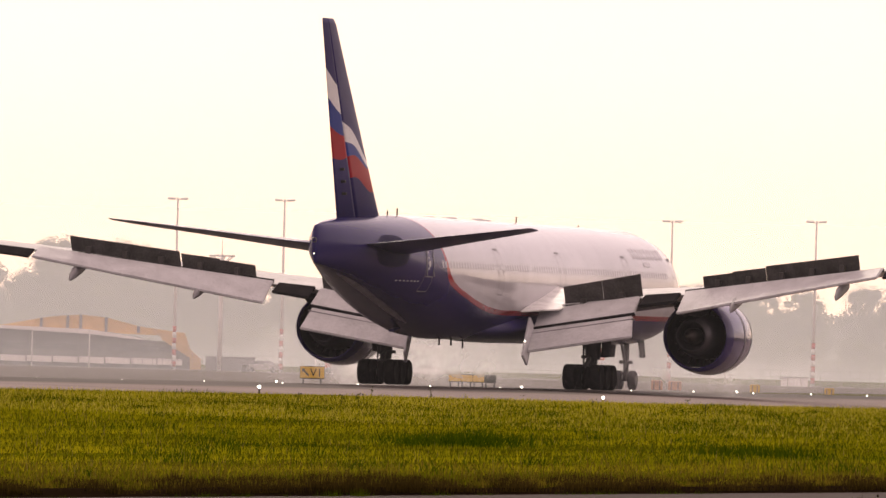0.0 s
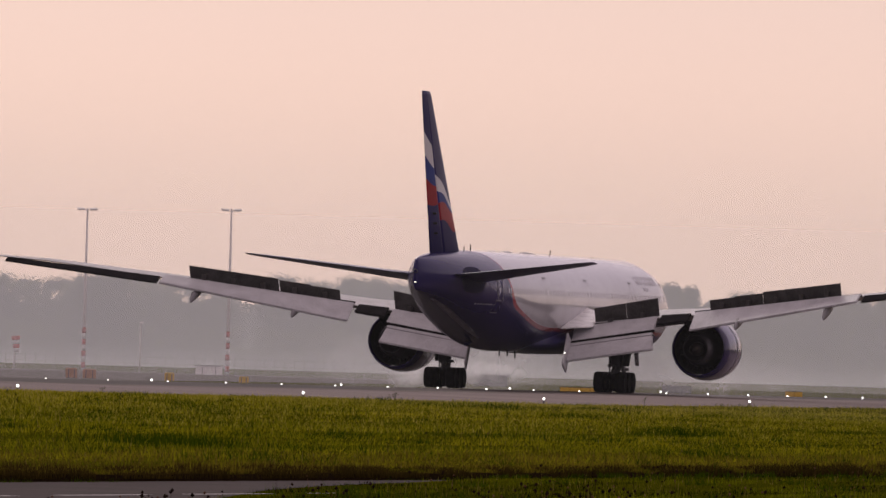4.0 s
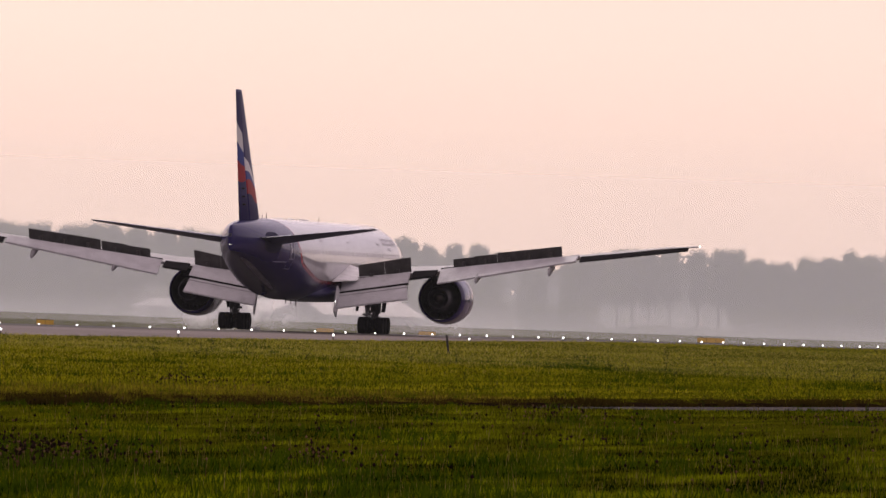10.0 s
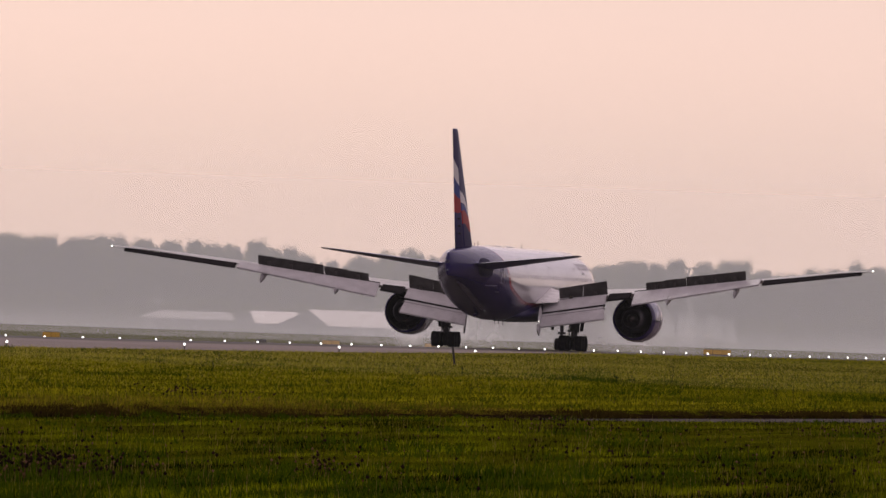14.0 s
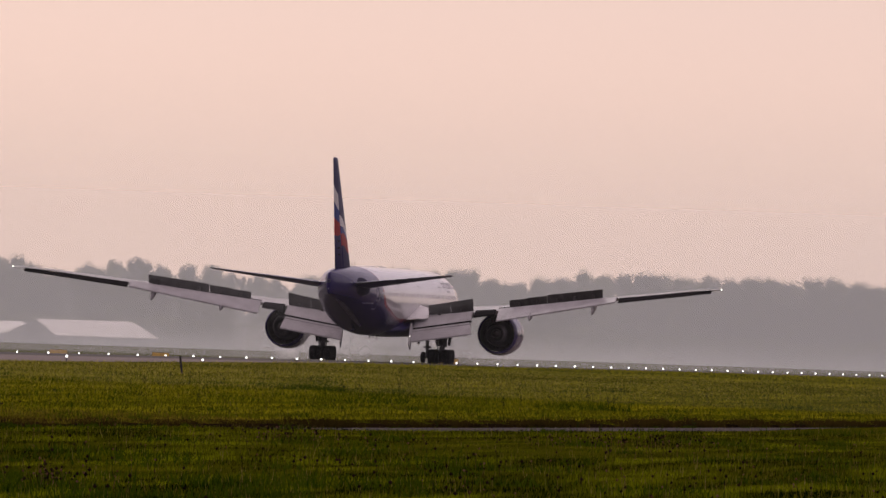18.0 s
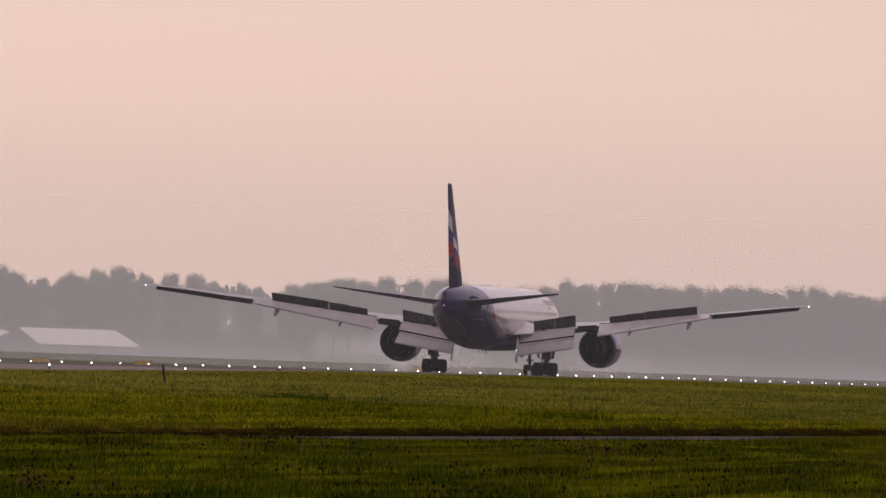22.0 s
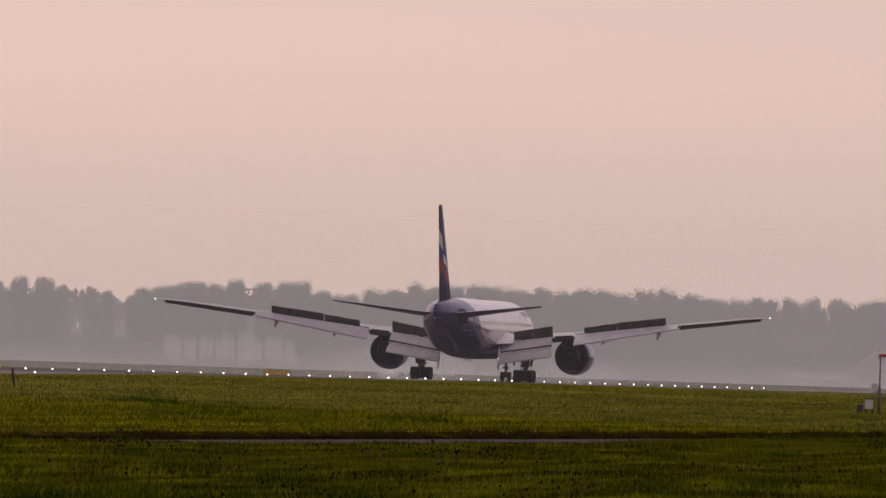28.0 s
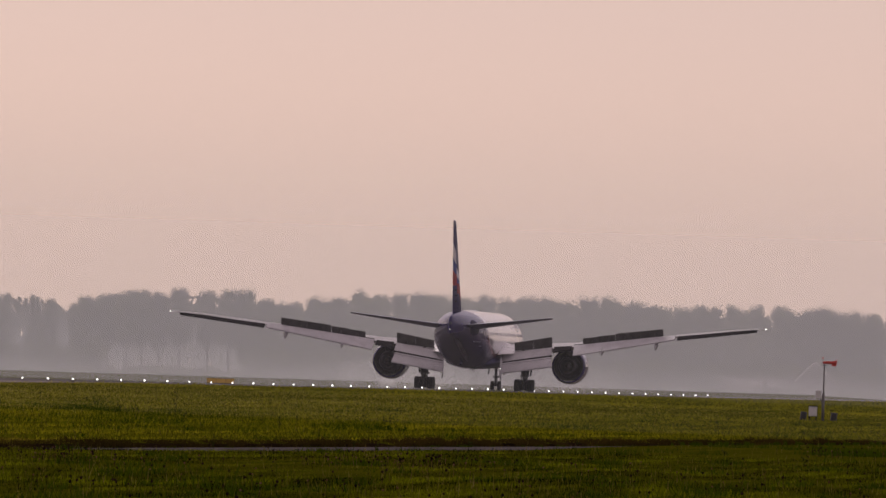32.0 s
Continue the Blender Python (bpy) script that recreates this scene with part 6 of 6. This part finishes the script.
def tussocks(name, n, per, material, label):
    """Darker, taller tufts in loose groups."""
    k = n
    rr = 170 + 650 * nr_.rand(k) ** 1.7
    bb = np.radians(3.4 + 12.2 * nr_.rand(k))
    cx, cy = -rr * np.sin(bb), rr * np.cos(bb)
    size = (0.25 + 0.9 * nr_.rand(k) ** 2)
    vs = []
    # a few larger lush clumps
    for i, (b_, r_) in enumerate(((13.9, 352), (13.85, 356), (13.76, 364), (12.62, 352), (12.7, 355), (8.01, 640), (6.9, 560), (10.6, 470), (4.95, 520), (4.9, 522))):
        cx[i], cy[i], size[i] = -r_ * math.sin(radians(b_)), r_ * math.cos(radians(b_)), 1.0
    for q in range(k):
        rf = road_far(cy[q])
        if rf - 0.8 < cx[q] < rf + road_width(cy[q]) + 0.5 or cx[q] < EDGE + 2:
            continue
        z = ground_z(float(cx[q]), float(cy[q]))
        m = int(per * (0.5 + size[q])) * (4 if q < 10 else 1)
        dx, dy = nr_.randn(m) * size[q] * 0.9, nr_.randn(m) * size[q] * 0.9
        h = (0.3 if q < 10 else 0.22) * (0.5 + 0.8 * nr_.rand(m)) * (0.7 + 0.4 * size[q])
        a = nr_.rand(m) * np.pi
        w = 0.012 + 0.012 * nr_.rand(m)
        ln = nr_.randn(m, 2) * 0.12
        x, y = cx[q] + dx, cy[q] + dy
        v = np.empty((m, 3, 3))
        v[:, 0] = np.stack((x - w * np.cos(a), y - w * np.sin(a), np.full(m, z - 0.02)), 1)
        v[:, 1] = np.stack((x + w * np.cos(a), y + w * np.sin(a), np.full(m, z - 0.02)), 1)
        v[:, 2] = np.stack((x + ln[:, 0], y + ln[:, 1], z + h), 1)
        vs.append(v)
    v = np.concatenate(vs)
    k = len(v)
    me = bpy.data.meshes.new(name)
    me.vertices.add(3 * k)
    me.vertices.foreach_set("co", v.ravel())
    me.loops.add(3 * k)
    me.loops.foreach_set("vertex_index", np.arange(3 * k, dtype=np.int32))
    me.polygons.add(k)
    me.polygons.foreach_set("loop_start", np.arange(0, 3 * k, 3, dtype=np.int32))
    me.materials.append(material)
    me.update(calc_edges=True)
    tagged(new(name, me), label, "grass", kind="stuff")


tussocks("tussock_grass", 700, 60, M_TUFT, "dark green taller grass tussocks")
# dead grass and tufts whose dark colour carries the bank's shadow line
blades("verge_grass", 40000, 3.2, 15.8, 200, 640, 0.075, 0.014, M_STRAW, "brown dead grass on the road verge, darkened for the bank shadow", lambda x, y, f_, n_: f_ > -2, lean=0.7, strip=(-0.05, 1.2))
blades("bank_tufts", 90000, 3.2, 15.8, 200, 640, 0.17, 0.012, M_STRAW, "ragged brown tufts on the bank, darkened to draw its shadow line",
       lambda x, y, f_, n_: np.sin(y * 0.37 + 2.0 * np.sin(y * 0.11)) + 0.8 * np.sin(y * 1.13 + 1.0) > -0.7, lean=0.6, strip=(0.0, 0.7))
blades("dry_grass", 50000, 3.2, 15.8, 200, 430, 0.13, 0.012, M_DRY, "yellowed dry grass near the road verge", lambda x, y, f_, n_: f_ > 0, strip=(0.3, 9.0), fall=2.3)


# weeds: thin stems with dark seed heads, some pink clover heads
def weeds(name, n, spots, hgt, head, material, label):
    verts, faces = [], []
    rs2 = random.Random(len(name) + n)
    for q in range(n):
        b, r_, sb, sr = spots[rs2.randrange(len(spots))]
        b, r_ = rs2.gauss(b, sb), r_ * (1 + rs2.gauss(0, sr))
        p0 = bearing(b, r_)
        d_f, d_n = road_far(p0.y) - p0.x, p0.x - road_far(p0.y) - road_width(p0.y)
        if (d_f < 0.2 and d_n < 0.1) or (d_f > 0 and r_ < 405):
            continue
        z = ground_z(p0.x, p0.y)
        h = hgt * rs2.uniform(0.6, 1.25)
        tipv = Vector((p0.x + rs2.uniform(-0.06, 0.06), p0.y, z + h))
        w = 0.006
        o = len(verts)
        verts += [Vector((p0.x - w, p0.y, z)), Vector((p0.x + w, p0.y, z)), tipv]
        faces.append((o, o + 1, o + 2))
        s_ = head * rs2.uniform(0.6, 1.3)
        o = len(verts)
        for dv in ((1, 0, 0), (0, 1, 0), (-1, 0, 0), (0, -1, 0), (0, 0, 1.2), (0, 0, -1)):
            verts.append(tipv + Vector(dv) * s_)
        faces += [(o, o + 1, o + 4), (o + 1, o + 2, o + 4), (o + 2, o + 3, o + 4), (o + 3, o, o + 4), (o + 1, o, o + 5), (o + 2, o + 1, o + 5), (o + 3, o + 2, o + 5), (o, o + 3, o + 5)]
    tagged(new(name, mesh(name, verts, faces, material)), label, "weeds", kind="stuff")


WIDE = [(4.3 + 0.28 * k, 226 + 14 * (k * 7 % 11), 0.22, 0.07) for k in range(42)]
SPOTS = WIDE + [(10.98, 240, 0.18, 0.05)] * 15 + [(10.45, 232, 0.28, 0.06)] * 14 + [(10.05, 231, 0.18, 0.03)] * 4 + [(9.07, 238, 0.08, 0.02)] * 2 + [(8.12, 352, 0.07, 0.02)] * 2 + [(9.55, 420, 0.14, 0.02)] * 4 + [(6.75, 372, 0.22, 0.03)] * 5 + [(5.0, 505, 0.1, 0.02)] * 2 + [(12.5, 225, 0.6, 0.05)] * 4 + [(14.3, 213, 0.8, 0.03)] * 5
weeds("seed_head_weeds", 1700, SPOTS, 0.28, 0.03, M_WEED, "dark dry weeds with round seed heads")
weeds("clover_heads", 800, SPOTS + [(12.6, 210, 0.7, 0.08)] * 10 + [(14.3, 213, 0.8, 0.03)] * 12, 0.25, 0.024, M_CLOVER, "pinkish clover flower heads")


def docks(plants):
    """Tall branching weeds, dark against the meadow."""
    verts, faces = [], []
    rd = random.Random(77)
    for b_, r_, h_ in plants:
        base = bearing(b_, r_)
        base.z = ground_z(base.x, base.y)
        lean = Vector((rd.uniform(-0.08, 0.08), 0, 1)).normalized()
        stems = [(base, base + lean * h_, 0.012)]
        for q in range(int(4 + 7 * h_)):
            p0 = base + lean * h_ * rd.uniform(0.3, 0.95)
            stems.append((p0, p0 + Vector((rd.uniform(-0.14, 0.14), rd.uniform(-0.1, 0.1), rd.uniform(0.05, 0.16))), 0.007))
        for p0, p1, w in stems:
            o = len(verts)
            verts += [p0 + Vector((-w, 0, 0)), p0 + Vector((w, 0, 0)), p0 + Vector((0, w, 0)), p1]
            faces += [(o, o + 1, o + 3), (o + 1, o + 2, o + 3), (o + 2, o, o + 3)]
            s_ = rd.uniform(0.012, 0.03)
            o = len(verts)
            for dv in ((1, 0, 0), (0, 1, 0), (-1, 0, 0), (0, -1, 0), (0, 0, 1.6), (0, 0, -1.4)):
                verts.append(p1 + Vector(dv) * s_)
            faces += [(o, o + 1, o + 4), (o + 1, o + 2, o + 4), (o + 2, o + 3, o + 4), (o + 3, o, o + 4), (o + 1, o, o + 5), (o + 2, o + 1, o + 5), (o + 3, o + 2, o + 5), (o, o + 3, o + 5)]
    tagged(new("tall_weeds", mesh("tall_weeds", verts, faces, M_DOCK)), "tall thin branching weeds standing over the meadow", "weeds", kind="stuff")


rd_ = random.Random(8)
docks([(7.657, 590, 1.05), (8.072, 850, 0.8), (7.818, 600, 0.5), (7.882, 605, 0.45), (7.90, 606, 0.4), (8.5, 640, 0.6), (9.35, 560, 0.55), (9.5, 545, 0.5), (6.9, 600, 0.5), (10.6, 500, 0.5), (11.3, 520, 0.45)]
      + [(rd_.uniform(4.5, 14.5), rd_.uniform(430, 760), rd_.uniform(0.25, 0.5)) for q in range(70)])
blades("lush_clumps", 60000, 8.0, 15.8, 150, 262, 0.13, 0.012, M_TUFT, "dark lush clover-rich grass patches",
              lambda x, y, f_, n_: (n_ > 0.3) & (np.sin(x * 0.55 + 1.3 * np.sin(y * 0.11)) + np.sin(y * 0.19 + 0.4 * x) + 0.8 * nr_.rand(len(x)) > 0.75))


blades("road_edge_tufts", 60000, 3.2, 15.8, 200, 640, 0.15, 0.011, M_TUFT, "dark ragged grass tufts at the foot of the bank",
       lambda x, y, f_, n_: np.sin(y * 1.9 + 2.0 * np.sin(y * 0.37)) + np.sin(y * 0.71) > 0.1, lean=0.5, strip=(-0.4, -0.02))
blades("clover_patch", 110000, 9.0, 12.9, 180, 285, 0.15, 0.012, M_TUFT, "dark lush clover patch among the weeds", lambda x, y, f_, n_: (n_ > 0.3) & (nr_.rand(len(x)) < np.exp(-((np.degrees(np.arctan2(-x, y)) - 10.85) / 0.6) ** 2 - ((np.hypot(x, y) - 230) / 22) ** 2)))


# ---- what moves ----
def motions():
    PLANE = ((0, 754.6, 0.00), (0.5, 776.4, 0.00), (1, 798.2, 0.00), (1.5, 819.1, 0.00), (2, 840.4, 0.00), (2.5, 859.9, 0.00), (3,
        881.4, 0.00), (3.5, 900.6, 0.00), (4, 921.7, 0.00), (4.5, 940.8, 0.00), (6.5, 1016.2, 0.00), (7, 1034.7, 0.00), (7.5, 1051.1,
        0.00), (8, 1067.8, 0.00), (8.5, 1083.3, 0.00), (9, 1099.7, 0.00), (9.5, 1114.6, 0.00), (10, 1130.4, 0.00), (10.5, 1144.6, 0.00),
        (11, 1159.4, 0.00), (11.5, 1172.6, 0.00), (12, 1186.4, 0.00), (12.5, 1199.4, 0.00), (13, 1213.3, 0.00), (13.5, 1225.4, 0.00),
        (15.5, 1272.2, 0.00), (16, 1283.1, 0.00), (16.5, 1294.2, 0.00), (17, 1305.9, 0.00), (17.5, 1316.8, 0.00), (18, 1328.9, 0.00),
        (18.5, 1339.7, 0.00), (19, 1351.4, 0.00), (19.5, 1362.4, 0.00), (20, 1374.5, 0.00), (20.5, 1385.4, 0.00), (21, 1397.2, 0.00),
        (21.5, 1407.9, 0.00), (22, 1419.8, 0.00), (22.5, 1430.7, 0.00), (23, 1441.9, 0.00), (23.5, 1452.5, 0.03), (24, 1462.8, 0.05),
        (24.5, 1471.8, 0.08), (26.5, 1506.0, 0.18), (27, 1514.6, 0.20), (27.5, 1522.9, 0.23), (28, 1531.9, 0.25), (28.5, 1539.1, 0.35),
        (29, 1547.1, 0.45), (29.5, 1553.9, 0.70), (30, 1561.1, 0.95), (30.5, 1567.5, 1.23), (31, 1574.0, 1.50), (31.5, 1579.6, 1.81), (32,
        1585.9, 2.13))
    rows = []
    for t, y, turn in PLANE:
        rows.append((t, pose(LANE, y - 37.0, lift(y - 37.0), 0, 0, turn)))
    walk(plane, rows)
    for ob, dx, dy, dz in sprays:
        walk(ob, [(t, m @ pose(dx, dy, dz)) for t, m in rows])


motions()
